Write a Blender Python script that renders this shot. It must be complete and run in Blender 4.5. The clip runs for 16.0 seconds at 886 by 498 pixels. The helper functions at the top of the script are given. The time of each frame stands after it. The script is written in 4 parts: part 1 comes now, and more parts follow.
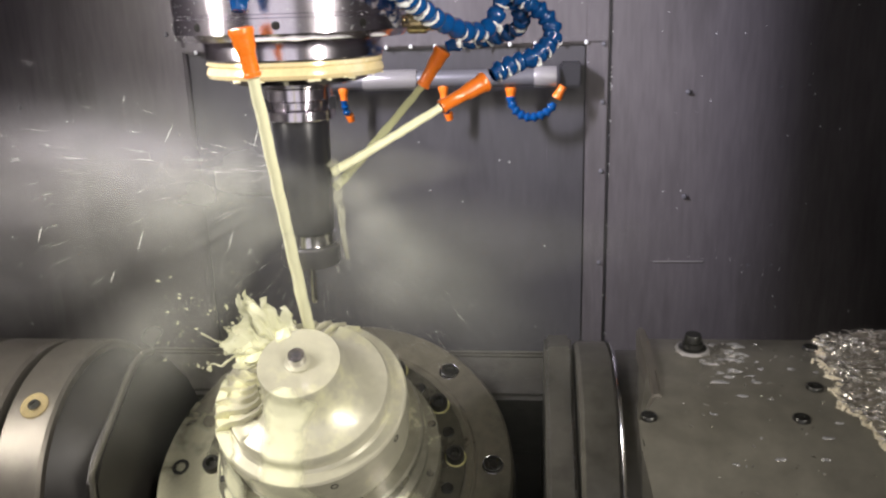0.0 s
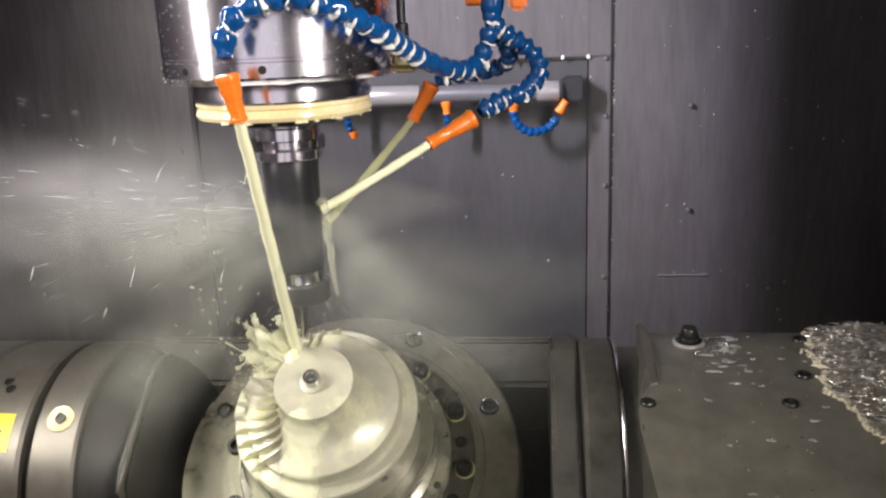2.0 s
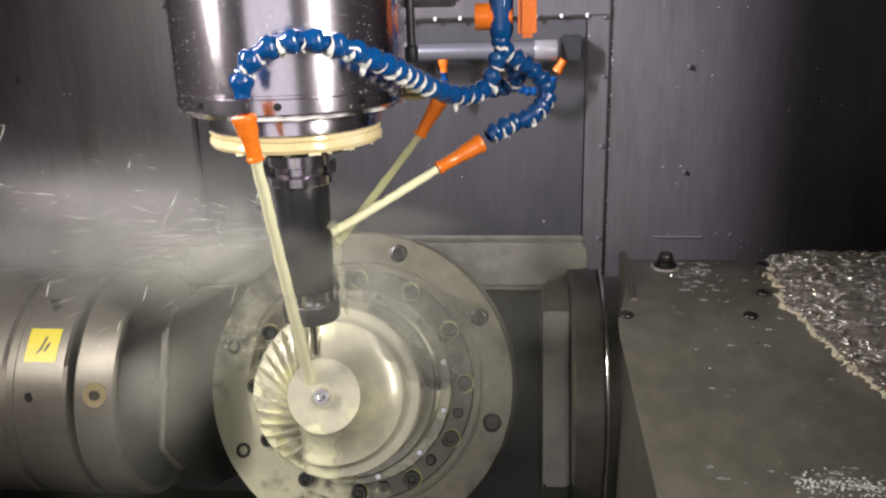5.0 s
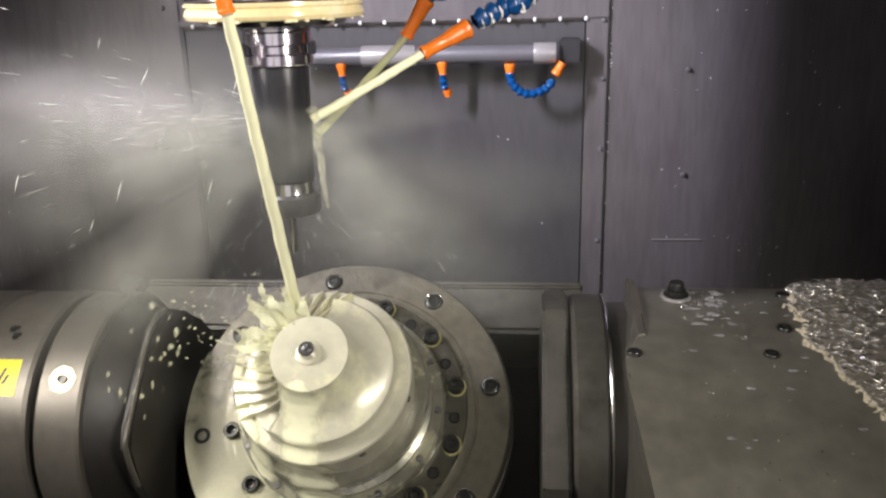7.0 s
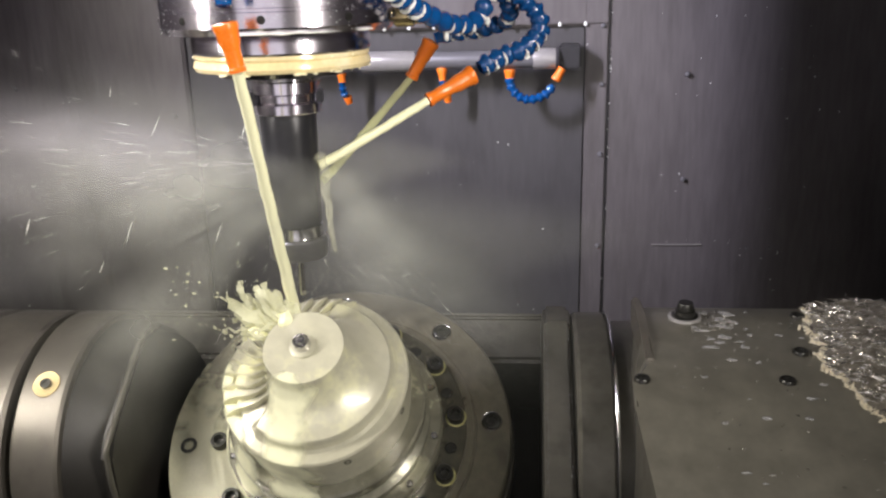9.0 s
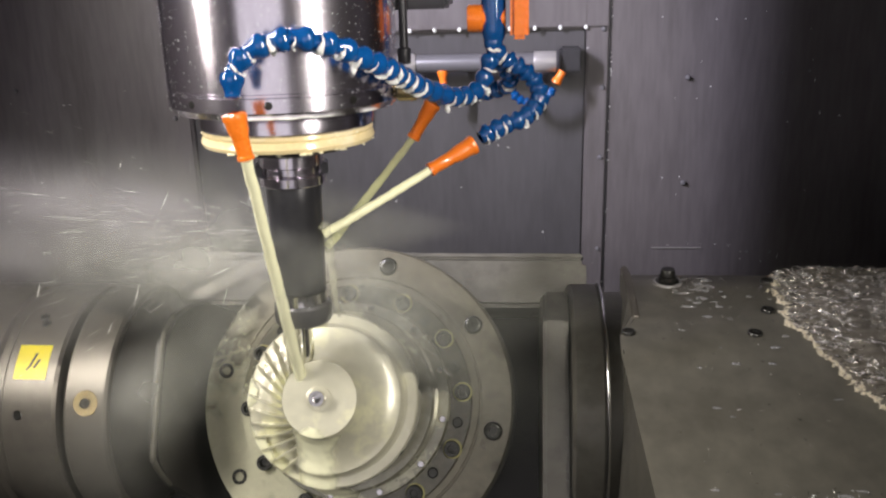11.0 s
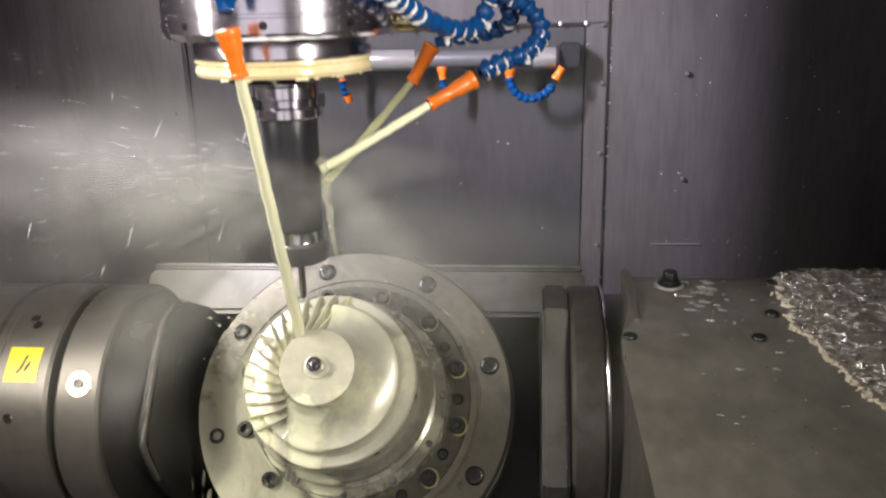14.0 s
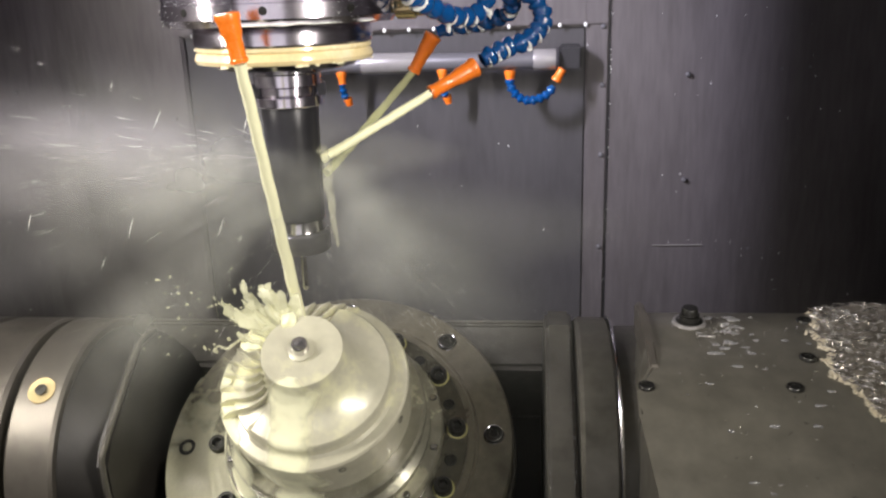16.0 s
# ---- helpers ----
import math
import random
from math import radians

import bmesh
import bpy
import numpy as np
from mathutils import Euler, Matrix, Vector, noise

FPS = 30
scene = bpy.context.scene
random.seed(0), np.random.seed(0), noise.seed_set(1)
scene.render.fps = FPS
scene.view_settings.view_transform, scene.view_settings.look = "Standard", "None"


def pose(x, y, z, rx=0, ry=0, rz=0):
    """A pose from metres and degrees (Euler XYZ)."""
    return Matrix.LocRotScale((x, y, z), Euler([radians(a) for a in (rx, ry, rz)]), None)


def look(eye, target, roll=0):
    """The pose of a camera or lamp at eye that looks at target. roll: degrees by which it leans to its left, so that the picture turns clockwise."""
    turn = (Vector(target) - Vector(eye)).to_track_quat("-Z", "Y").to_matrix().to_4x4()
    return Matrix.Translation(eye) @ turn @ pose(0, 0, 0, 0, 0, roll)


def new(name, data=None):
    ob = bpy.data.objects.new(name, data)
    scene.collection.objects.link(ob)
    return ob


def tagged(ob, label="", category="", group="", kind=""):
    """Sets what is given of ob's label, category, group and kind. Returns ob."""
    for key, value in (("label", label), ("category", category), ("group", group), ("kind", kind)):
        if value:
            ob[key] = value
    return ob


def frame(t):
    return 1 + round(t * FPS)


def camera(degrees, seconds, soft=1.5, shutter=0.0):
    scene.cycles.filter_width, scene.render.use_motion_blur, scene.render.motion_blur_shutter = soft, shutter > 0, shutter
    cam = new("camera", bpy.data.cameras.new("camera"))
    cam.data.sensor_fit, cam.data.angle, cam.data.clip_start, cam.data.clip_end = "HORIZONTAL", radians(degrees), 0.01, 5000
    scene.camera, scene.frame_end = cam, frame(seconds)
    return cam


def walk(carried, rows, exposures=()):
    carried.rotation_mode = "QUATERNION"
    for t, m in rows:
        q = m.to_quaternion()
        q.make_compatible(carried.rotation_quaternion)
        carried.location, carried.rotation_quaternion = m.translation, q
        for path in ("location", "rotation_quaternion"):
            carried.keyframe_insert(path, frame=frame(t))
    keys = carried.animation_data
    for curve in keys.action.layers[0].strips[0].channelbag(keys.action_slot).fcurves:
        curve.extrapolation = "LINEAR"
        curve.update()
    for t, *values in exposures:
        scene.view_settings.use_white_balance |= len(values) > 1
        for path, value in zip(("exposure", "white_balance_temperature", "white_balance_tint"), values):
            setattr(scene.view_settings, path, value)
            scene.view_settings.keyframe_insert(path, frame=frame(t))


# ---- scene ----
CAM_ROWS = [
    (0, 0.0029, -0.0002, 1.5520, 6.16, -16.28, -1.84), (0.5, 0.0029, 0, 1.5511, 6.27, -15.85, -2.05),
    (1, 0.0031, 0.0007, 1.5525, 6.30, -15.67, -2.13), (1.5, 0.0020, 0.0015, 1.5532, 6.33, -15.46, -2.29),
    (2, 0.0001, 0.0021, 1.5536, 6.29, -15.31, -2.31), (2.5, -0.0006, 0.0019, 1.5529, 6.23, -15.12, -2.25),
    (3, -0.0013, 0.0004, 1.5517, 6.15, -15.39, -2.14), (3.5, -0.0014, -0.0004, 1.5499, 6.05, -16.65, -1.86),
    (4, -0.0013, -0.0004, 1.5497, 6.07, -17.76, -1.77), (5.2, -0.0004, 0, 1.5499, 6.00, -17.95, -1.62),
    (6.5, 0.0006, 0.0003, 1.5501, 5.94, -17.80, -1.51),
    (7, 0.0008, -0.0006, 1.5506, 5.97, -17.82, -1.55), (7.5, 0.0012, -0.0002, 1.5520, 6.02, -17.91, -1.67),
    (8, 0.0012, -0.0001, 1.5517, 6.06, -17.70, -1.80), (8.5, 0.0015, 0.0010, 1.5513, 6.05, -17.49, -1.84),
    (9, 0.0003, 0.0002, 1.5490, 5.96, -17.37, -1.69), (10.2, -0.0009, 0, 1.5485, 5.90, -17.15, -1.60),
    (11.5, -0.0020, -0.0003, 1.5481, 5.84, -17.16, -1.52),
    (12, -0.0023, -0.0003, 1.5476, 5.79, -17.49, -1.42), (12.5, -0.0021, -0.0002, 1.5474, 5.81, -17.68, -1.37),
    (13, -0.0017, -0.0008, 1.5479, 5.85, -17.61, -1.43), (13.5, -0.0016, -0.0010, 1.5479, 5.87, -17.45, -1.46),
    (14, -0.0013, -0.0017, 1.5485, 5.86, -17.42, -1.50), (14.5, -0.0005, -0.0015, 1.5483, 5.90, -17.36, -1.46),
    (15, 0, -0.0006, 1.5482, 5.95, -17.30, -1.69), (15.5, 0.0003, -0.0003, 1.5477, 6.01, -17.26, -1.85),
    (16, 0.0002, 0.0009, 1.5477, 6.03, -17.22, -1.99),
]
cam = camera(56.4, 16.0, 2.3, 0.5)
walk(cam, [(t, pose(x, y, z, 90 + p, 0, yw) @ pose(0, 0, 0, 0, 0, r)) for t, x, y, z, yw, p, r in CAM_ROWS],
     [(0, 0.05), (16, 0.05)])

# ---- light: upright strip lamps at the door posts ----
world = bpy.data.worlds.new("world")
scene.world = world
world.use_nodes = True
world.node_tree.nodes["Background"].inputs[0].default_value = (1.0, 0.94, 0.99, 1)
# ambient fill that enters through the added front opening
world.node_tree.nodes["Background"].inputs[1].default_value = 0.85


def area_lamp(name, eye, target, w, h, watts, colour):
    data = bpy.data.lights.new(name, "AREA")
    data.shape, data.size, data.size_y, data.energy, data.color = "RECTANGLE", w, h, watts, colour
    ob = new(name, data)
    ob.matrix_world = look(eye, target)
    return ob


LAMP_LEFT = area_lamp("strip_lamp_left", (-0.94, 0.30, 1.72), (-0.2, 0.95, 1.18), 0.10, 0.95, 4.9, (1.0, 0.93, 0.86))
LAMP_LEFT.data.spread = radians(92)
LAMP_RIGHT = area_lamp("strip_lamp_right", (0.345, 0.18, 1.72), (-0.25, 0.75, 1.45), 0.06, 0.70, 2.2, (1.0, 0.93, 0.86))
LAMP_RIGHT.data.spread = radians(86)
LAMP_COOL = area_lamp("strip_lamp_cool", (-0.72, 0.515, 2.02), (0.14, 1.35, 1.50), 0.05, 0.26, 3.9, (0.82, 0.78, 1.0))
LAMP_COOL.data.spread = radians(70)


# ---- materials ----
def shader(name, colour, rough=0.5, metal=0.0, noise_scale=30.0, vary=0.12, bump=0.05, rough_vary=0.15, spots=0.0,
           spot_colour=(0.02, 0.02, 0.02), spot_scale=9.0, stretch=(1, 1, 1), coat=0.0, per_piece=0.0):
    m = bpy.data.materials.new(name)
    m.use_nodes = True
    nt = m.node_tree
    n, l = nt.nodes, nt.links
    b = n["Principled BSDF"]
    b.inputs["Metallic"].default_value = metal
    b.inputs["Coat Weight"].default_value = coat
    b.inputs["Coat Roughness"].default_value = 0.08
    tc = n.new("ShaderNodeTexCoord")
    mp = n.new("ShaderNodeMapping")
    mp.inputs["Scale"].default_value = stretch
    l.new(tc.outputs["Object"], mp.inputs["Vector"])
    fine = n.new("ShaderNodeTexNoise")
    fine.inputs["Scale"].default_value, fine.inputs["Detail"].default_value = noise_scale * 6, 6
    coarse = n.new("ShaderNodeTexNoise")
    coarse.inputs["Scale"].default_value, coarse.inputs["Detail"].default_value = spot_scale, 8
    coarse.inputs["Roughness"].default_value = 0.65
    for t in (fine, coarse):
        l.new(mp.outputs["Vector"], t.inputs["Vector"])
    lo = [max(0, c * (1 - vary)) for c in colour]
    hi = [min(1, c * (1 + vary)) for c in colour]
    ramp = n.new("ShaderNodeValToRGB")
    ramp.color_ramp.elements[0].position, ramp.color_ramp.elements[1].position = 0.3, 0.7
    ramp.color_ramp.elements[0].color, ramp.color_ramp.elements[1].color = (*lo, 1), (*hi, 1)
    mixf = n.new("ShaderNodeMath")
    mixf.operation = "MULTIPLY_ADD"
    mixf.inputs[1].default_value = 0.45
    l.new(fine.outputs["Fac"], mixf.inputs[0])
    half = n.new("ShaderNodeMath")
    half.operation = "MULTIPLY"
    half.inputs[1].default_value = 0.55
    l.new(coarse.outputs["Fac"], half.inputs[0])
    l.new(half.outputs[0], mixf.inputs[2])
    l.new(mixf.outputs[0], ramp.inputs["Fac"])
    out = ramp.outputs["Color"]
    if spots:
        sr = n.new("ShaderNodeMapRange")
        sr.inputs["From Min"].default_value, sr.inputs["From Max"].default_value = 0.52, 0.68
        sr.inputs["To Max"].default_value = spots
        l.new(coarse.outputs["Fac"], sr.inputs["Value"])
        mx = n.new("ShaderNodeMix")
        mx.data_type = "RGBA"
        mx.inputs[7].default_value = (*spot_colour, 1)
        l.new(sr.outputs[0], mx.inputs[0])
        l.new(out, mx.inputs[6])
        out = mx.outputs[2]
    if per_piece:
        oi = n.new("ShaderNodeNewGeometry")
        pr = n.new("ShaderNodeMapRange")
        pr.inputs["To Min"].default_value, pr.inputs["To Max"].default_value = 1 - per_piece, 1 + per_piece
        l.new(oi.outputs["Random Per Island"], pr.inputs["Value"])
        hv = n.new("ShaderNodeHueSaturation")
        l.new(pr.outputs[0], hv.inputs["Value"])
        l.new(out, hv.inputs["Color"])
        out = hv.outputs["Color"]
    l.new(out, b.inputs["Base Color"])
    rr = n.new("ShaderNodeMapRange")
    rr.inputs["To Min"].default_value, rr.inputs["To Max"].default_value = max(0.02, rough - rough_vary), min(1, rough + rough_vary)
    l.new(coarse.outputs["Fac"], rr.inputs["Value"])
    l.new(rr.outputs[0], b.inputs["Roughness"])
    if bump:
        bp = n.new("ShaderNodeBump")
        bp.inputs["Strength"].default_value, bp.inputs["Distance"].default_value = bump, 0.002
        l.new(mixf.outputs[0], bp.inputs["Height"])
        l.new(bp.outputs[0], b.inputs["Normal"])
    return m


def see_through(name, colour, density, scale):
    """A thin veil of spray: clear with patches of fine drops, fading to the sheet's borders (UV)."""
    m = bpy.data.materials.new(name)
    m.use_nodes = True
    nt = m.node_tree
    n, l = nt.nodes, nt.links
    n.remove(n["Principled BSDF"])
    uv = n.new("ShaderNodeUVMap")
    sep = n.new("ShaderNodeSeparateXYZ")
    l.new(uv.outputs[0], sep.inputs[0])
    tc = n.new("ShaderNodeTexCoord")
    mp = n.new("ShaderNodeMapping")
    mp.inputs["Scale"].default_value = scale
    l.new(tc.outputs["Object"], mp.inputs["Vector"])
    nz = n.new("ShaderNodeTexNoise")
    nz.inputs["Scale"].default_value, nz.inputs["Detail"].default_value = 1.0, 7
    l.new(mp.outputs[0], nz.inputs["Vector"])
    rg = n.new("ShaderNodeMapRange")
    rg.inputs["From Min"].default_value, rg.inputs["From Max"].default_value = 0.22, 0.80
    l.new(nz.outputs["Fac"], rg.inputs["Value"])

    def fade(sock, a, c):
        q = n.new("ShaderNodeMapRange")
        q.interpolation_type = "SMOOTHSTEP"
        q.inputs["From Min"].default_value, q.inputs["From Max"].default_value = a, c
        l.new(sock, q.inputs["Value"])
        return q.outputs[0]

    def times(a, c):
        q = n.new("ShaderNodeMath")
        q.operation = "MULTIPLY"
        l.new(a, q.inputs[0])
        if isinstance(c, float):
            q.inputs[1].default_value = c
        else:
            l.new(c, q.inputs[1])
        return q.outputs[0]

    fac = times(rg.outputs[0], fade(sep.outputs["Y"], 0.0, 0.42))
    fac = times(fac, fade(sep.outputs["Y"], 1.0, 0.58))
    fac = times(fac, fade(sep.outputs["X"], 0.0, 0.34))
    fac = times(fac, fade(sep.outputs["X"], 1.0, 0.35))
    fac = times(fac, float(density))
    clear = n.new("ShaderNodeBsdfTransparent")
    white = n.new("ShaderNodeBsdfDiffuse")
    white.inputs["Color"].default_value = (*colour, 1)
    back = n.new("ShaderNodeBsdfTranslucent")
    back.inputs["Color"].default_value = (*colour, 1)
    both = n.new("ShaderNodeMixShader")
    l.new(white.outputs[0], both.inputs[1])
    l.new(back.outputs[0], both.inputs[2])
    mix = n.new("ShaderNodeMixShader")
    l.new(fac, mix.inputs[0])
    l.new(clear.outputs[0], mix.inputs[1])
    l.new(both.outputs[0], mix.inputs[2])
    l.new(mix.outputs[0], n["Material Output"].inputs["Surface"])
    return m


def liquid(name, colour, rough=0.12, trans=0.35, vary=0.1):
    m = shader(name, colour, rough, 0.0, 60, vary, 0.25, 0.06, spot_scale=40)
    b = m.node_tree.nodes["Principled BSDF"]
    b.inputs["Transmission Weight"].default_value = trans
    b.inputs["IOR"].default_value = 1.34
    return m


WALL_STEEL = shader("wall_steel", (0.150, 0.139, 0.142), 0.42, 0.3, 8, 0.22, 0.06, 0.16, 0.8, (0.088, 0.082, 0.080), 5, (2.6, 1, 0.35))
PANEL_STEEL = shader("panel_steel", (0.082, 0.080, 0.084), 0.45, 0.25, 8, 0.18, 0.05, 0.16, 0.7, (0.070, 0.069, 0.070), 5, (2.2, 1, 0.4))
# side sheet toned darker than the other walls, as shade on the right
SIDE_STEEL = shader("shade_toned_sheet", (0.060, 0.056, 0.057), 0.5, 0.0, 8, 0.2, 0.03, 0.14, 0.6, (0.038, 0.035, 0.034), 6, (1, 1, 0.25))
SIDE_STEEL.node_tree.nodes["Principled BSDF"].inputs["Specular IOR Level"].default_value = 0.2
CAST = shader("oily_cast_iron", (0.165, 0.152, 0.128), 0.40, 0.6, 12, 0.18, 0.10, 0.14, 0.6, (0.11, 0.102, 0.085), 9)
# lit and shaded tones of one casting: CRADLE_IRON stands for its shaded side
CRADLE_IRON = shader("shaded_wet_cradle_iron", (0.115, 0.110, 0.090), 0.42, 0.4, 12, 0.3, 0.16, 0.18, 0.6, (0.064, 0.061, 0.050), 9)
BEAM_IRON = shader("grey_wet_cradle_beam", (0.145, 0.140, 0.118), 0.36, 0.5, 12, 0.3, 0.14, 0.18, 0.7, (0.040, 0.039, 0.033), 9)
NUT_STEEL = shader("grey_nut_steel", (0.16, 0.158, 0.16), 0.34, 0.7, 20, 0.2, 0.05, 0.1)
FRONT_PALE = shader("pale_front_fill", (0.62, 0.58, 0.57), 0.45, 0.0, 10, 0.08, 0.02)
# near-black tone that puts shade into recesses and under the table
CAST_SHADE = shader("shaded_oily_iron", (0.024, 0.022, 0.019), 0.44, 0.1, 12, 0.3, 0.10, 0.14, 0.5, (0.012, 0.012, 0.010), 12)
COVER = shader("wet_cover_steel", (0.205, 0.196, 0.160), 0.36, 0.5, 7, 0.35, 0.2, 0.18, 0.7, (0.118, 0.112, 0.092), 9)
RING_STEEL = shader("dark_wet_ring_steel", (0.085, 0.081, 0.058), 0.30, 0.5, 14, 0.35, 0.2, 0.16, 0.75, (0.16, 0.155, 0.095), 16, coat=0.5)
TABLE_STEEL = shader("wet_table_steel", (0.190, 0.177, 0.130), 0.32, 0.5, 14, 0.3, 0.2, 0.18, 0.75, (0.068, 0.066, 0.048), 14)
FIXTURE = shader("coolant_wet_aluminium", (0.21, 0.205, 0.155), 0.26, 0.35, 14, 0.3, 0.10, 0.1, 0.9, (0.46, 0.45, 0.31), 16, coat=0.7)
PART_METAL = shader("milled_aluminium", (0.58, 0.565, 0.43), 0.32, 0.22, 14, 0.14, 0.05, 0.12, 0.95, (0.90, 0.89, 0.56), 13, coat=0.6)
CHROME = shader("ground_steel", (0.74, 0.70, 0.77), 0.19, 1.0, 30, 0.08, 0.02, 0.05, 0.35, (0.54, 0.51, 0.53), 20, (1, 1, 0.3))
STEEL = shader("bright_steel", (0.58, 0.57, 0.57), 0.18, 1.0, 30, 0.08, 0.03, 0.06)
BLACK_STEEL = shader("black_oxide_steel", (0.026, 0.026, 0.029), 0.36, 0.2, 20, 0.3, 0.06, 0.12, 0.4, (0.048, 0.048, 0.052), 18)
BOLT_DARK = shader("dark_bolt", (0.055, 0.055, 0.050), 0.30, 0.8, 40, 0.2, 0.03, 0.08)
AMBER = shader("amber_ring", (0.86, 0.72, 0.40), 0.2, 0.1, 40, 0.12, 0.10, 0.1, 0.6, (0.92, 0.88, 0.68), 26)
BRASS = shader("wet_brass", (0.62, 0.50, 0.26), 0.25, 0.8, 40, 0.12, 0.04, 0.08)
BLUE = shader("blue_hose_plastic", (0.004, 0.072, 0.255), 0.12, 0.0, 40, 0.2, 0.02, 0.05, coat=0.8)
ORANGE = shader("orange_nozzle_plastic", (0.95, 0.22, 0.02), 0.28, 0.0, 50, 0.1, 0.06, 0.08, 0.5, (0.75, 0.13, 0.015), 40, coat=0.3)
FOAM = liquid("white_foam", (0.86, 0.88, 0.84), 0.28, 0.0)
FROTH = shader("beige_froth", (0.72, 0.66, 0.50), 0.3, 0.0, 60, 0.2, 0.1)
FROTH_PALE = liquid("pale_froth", (0.90, 0.83, 0.58), 0.22, 0.0, 0.15)
COOLANT = liquid("milky_coolant", (0.97, 0.97, 0.64), 0.16, 0.0, 0.05)
RUNOFF = liquid("thin_runoff", (0.92, 0.93, 0.66), 0.10, 0.0)
RUNOFF.node_tree.nodes["Principled BSDF"].inputs["Alpha"].default_value = 0.17
JET_THIN = liquid("thin_jet", (0.80, 0.82, 0.45), 0.16, 0.0, 0.06)
JET_THIN.node_tree.nodes["Principled BSDF"].inputs["Alpha"].default_value = 0.62
SPLASH_THIN = liquid("torn_coolant", (0.90, 0.91, 0.64), 0.16, 0.0, 0.12)
SPLASH_THIN.node_tree.nodes["Principled BSDF"].inputs["Alpha"].default_value = 0.44
STREAM = liquid("milky_stream", (0.95, 0.95, 0.66), 0.12, 0.0, 0.08)


def soft_sides(m, most):
    """Let a running film thin out to both of its sides (UV x) and in patches."""
    n, l = m.node_tree.nodes, m.node_tree.links
    uv, sep, tc = n.new("ShaderNodeUVMap"), n.new("ShaderNodeSeparateXYZ"), n.new("ShaderNodeTexCoord")
    l.new(uv.outputs[0], sep.inputs[0])
    tri = n.new("ShaderNodeMath")
    tri.operation = "PINGPONG"
    tri.inputs[1].default_value = 0.5
    l.new(sep.outputs["X"], tri.inputs[0])
    nz = n.new("ShaderNodeTexNoise")
    nz.inputs["Scale"].default_value, nz.inputs["Detail"].default_value = 42, 5
    l.new(tc.outputs["Object"], nz.inputs["Vector"])
    mix = n.new("ShaderNodeMath")
    mix.operation = "MULTIPLY_ADD"
    mix.inputs[1].default_value = 0.75
    l.new(nz.outputs["Fac"], mix.inputs[0])
    l.new(tri.outputs[0], mix.inputs[2])
    fade = n.new("ShaderNodeMapRange")
    fade.interpolation_type = "SMOOTHSTEP"
    fade.inputs["From Min"].default_value, fade.inputs["From Max"].default_value = 0.36, 0.72
    fade.inputs["To Max"].default_value = most
    l.new(mix.outputs[0], fade.inputs["Value"])
    l.new(fade.outputs[0], n["Principled BSDF"].inputs["Alpha"])


soft_sides(STREAM, 0.85)
FILM = liquid("shallow_coolant", (0.90, 0.89, 0.64), 0.12, 0.0, 0.1)
soft_sides(FILM, 0.62)
YELLOW_FILM = liquid("yellow_coolant_rim", (0.44, 0.42, 0.19), 0.16, 0.0, 0.3)
DROP = liquid("coolant_drops", (0.92, 0.92, 0.84), 0.1, 0.0)
WATER = liquid("clear_drops", (0.8, 0.8, 0.8), 0.06, 0.7)
CHIPS = shader("wet_chips", (0.84, 0.81, 0.74), 0.12, 0.85, 60, 0.2, 0.05, 0.08, per_piece=0.75)
HEAP = shader("wet_chip_sludge", (0.24, 0.22, 0.18), 0.18, 0.4, 30, 0.5, 0.5, 0.2, 0.7, (0.11, 0.10, 0.08), 30, (0.45, 1, 1))
YELLOW = shader("yellow_sticker", (0.90, 0.76, 0.02), 0.35, 0.0, 30, 0.06, 0.02, 0.08)
PIPE = shader("grey_pipe", (0.15, 0.15, 0.16), 0.36, 0.2, 14, 0.1, 0.03, 0.1)
PIPE_LIGHT = shader("light_sleeve", (0.32, 0.31, 0.30), 0.34, 0.2, 14, 0.08, 0.03, 0.1)
DARK = shader("plain_dark", (0.025, 0.025, 0.028), 0.45, 0.0, 20, 0.2, 0.03)
MIST = see_through("spray_mist", (0.93, 0.90, 0.95), 0.38, (4.5, 8.0, 15.0))
MIST_THIN = see_through("thin_spray", (0.92, 0.94, 0.84), 0.52, (7.0, 8.0, 9.0))
MIST_FAINT = see_through("faint_spray", (0.88, 0.93, 0.80), 0.20, (7.0, 8.0, 9.0))
MIST_WIDE = see_through("wide_haze", (0.88, 0.92, 0.82), 0.07, (3.0, 4.0, 4.0))
MIST_SOFT = see_through("soft_haze", (0.90, 0.93, 0.82), 0.13, (4.0, 5.0, 5.0))


# ---- mesh helpers ----
def part(name, bm, material, parent=None, label="", smooth=True):
    me = bpy.data.meshes.new(name)
    bmesh.ops.recalc_face_normals(bm, faces=bm.faces)
    bm.to_mesh(me)
    bm.free()
    me.materials.append(material)
    if smooth:
        me.shade_smooth()
        me.set_sharp_from_angle(angle=radians(35))
    ob = new(name, me)
    if parent:
        ob.parent = parent
    if label:
        ob["label"] = label
    return ob


def box(x0, x1, y0, y1, z0, z1, bevel=0.002, bm=None, m=None):
    own = bmesh.new()
    bmesh.ops.create_cube(own, size=1)
    bmesh.ops.scale(own, vec=(x1 - x0, y1 - y0, z1 - z0), verts=own.verts)
    bmesh.ops.translate(own, vec=((x0 + x1) / 2, (y0 + y1) / 2, (z0 + z1) / 2), verts=own.verts)
    if bevel:
        bmesh.ops.bevel(own, geom=own.edges[:], offset=bevel, segments=2, affect="EDGES")
    if m is not None:
        own.transform(m)
    return join(bm, own)


def join(bm, own):
    if bm is None:
        return own
    me = bpy.data.meshes.new("tmp")
    own.to_mesh(me)
    own.free()
    bm.from_mesh(me)
    bpy.data.meshes.remove(me)
    return bm


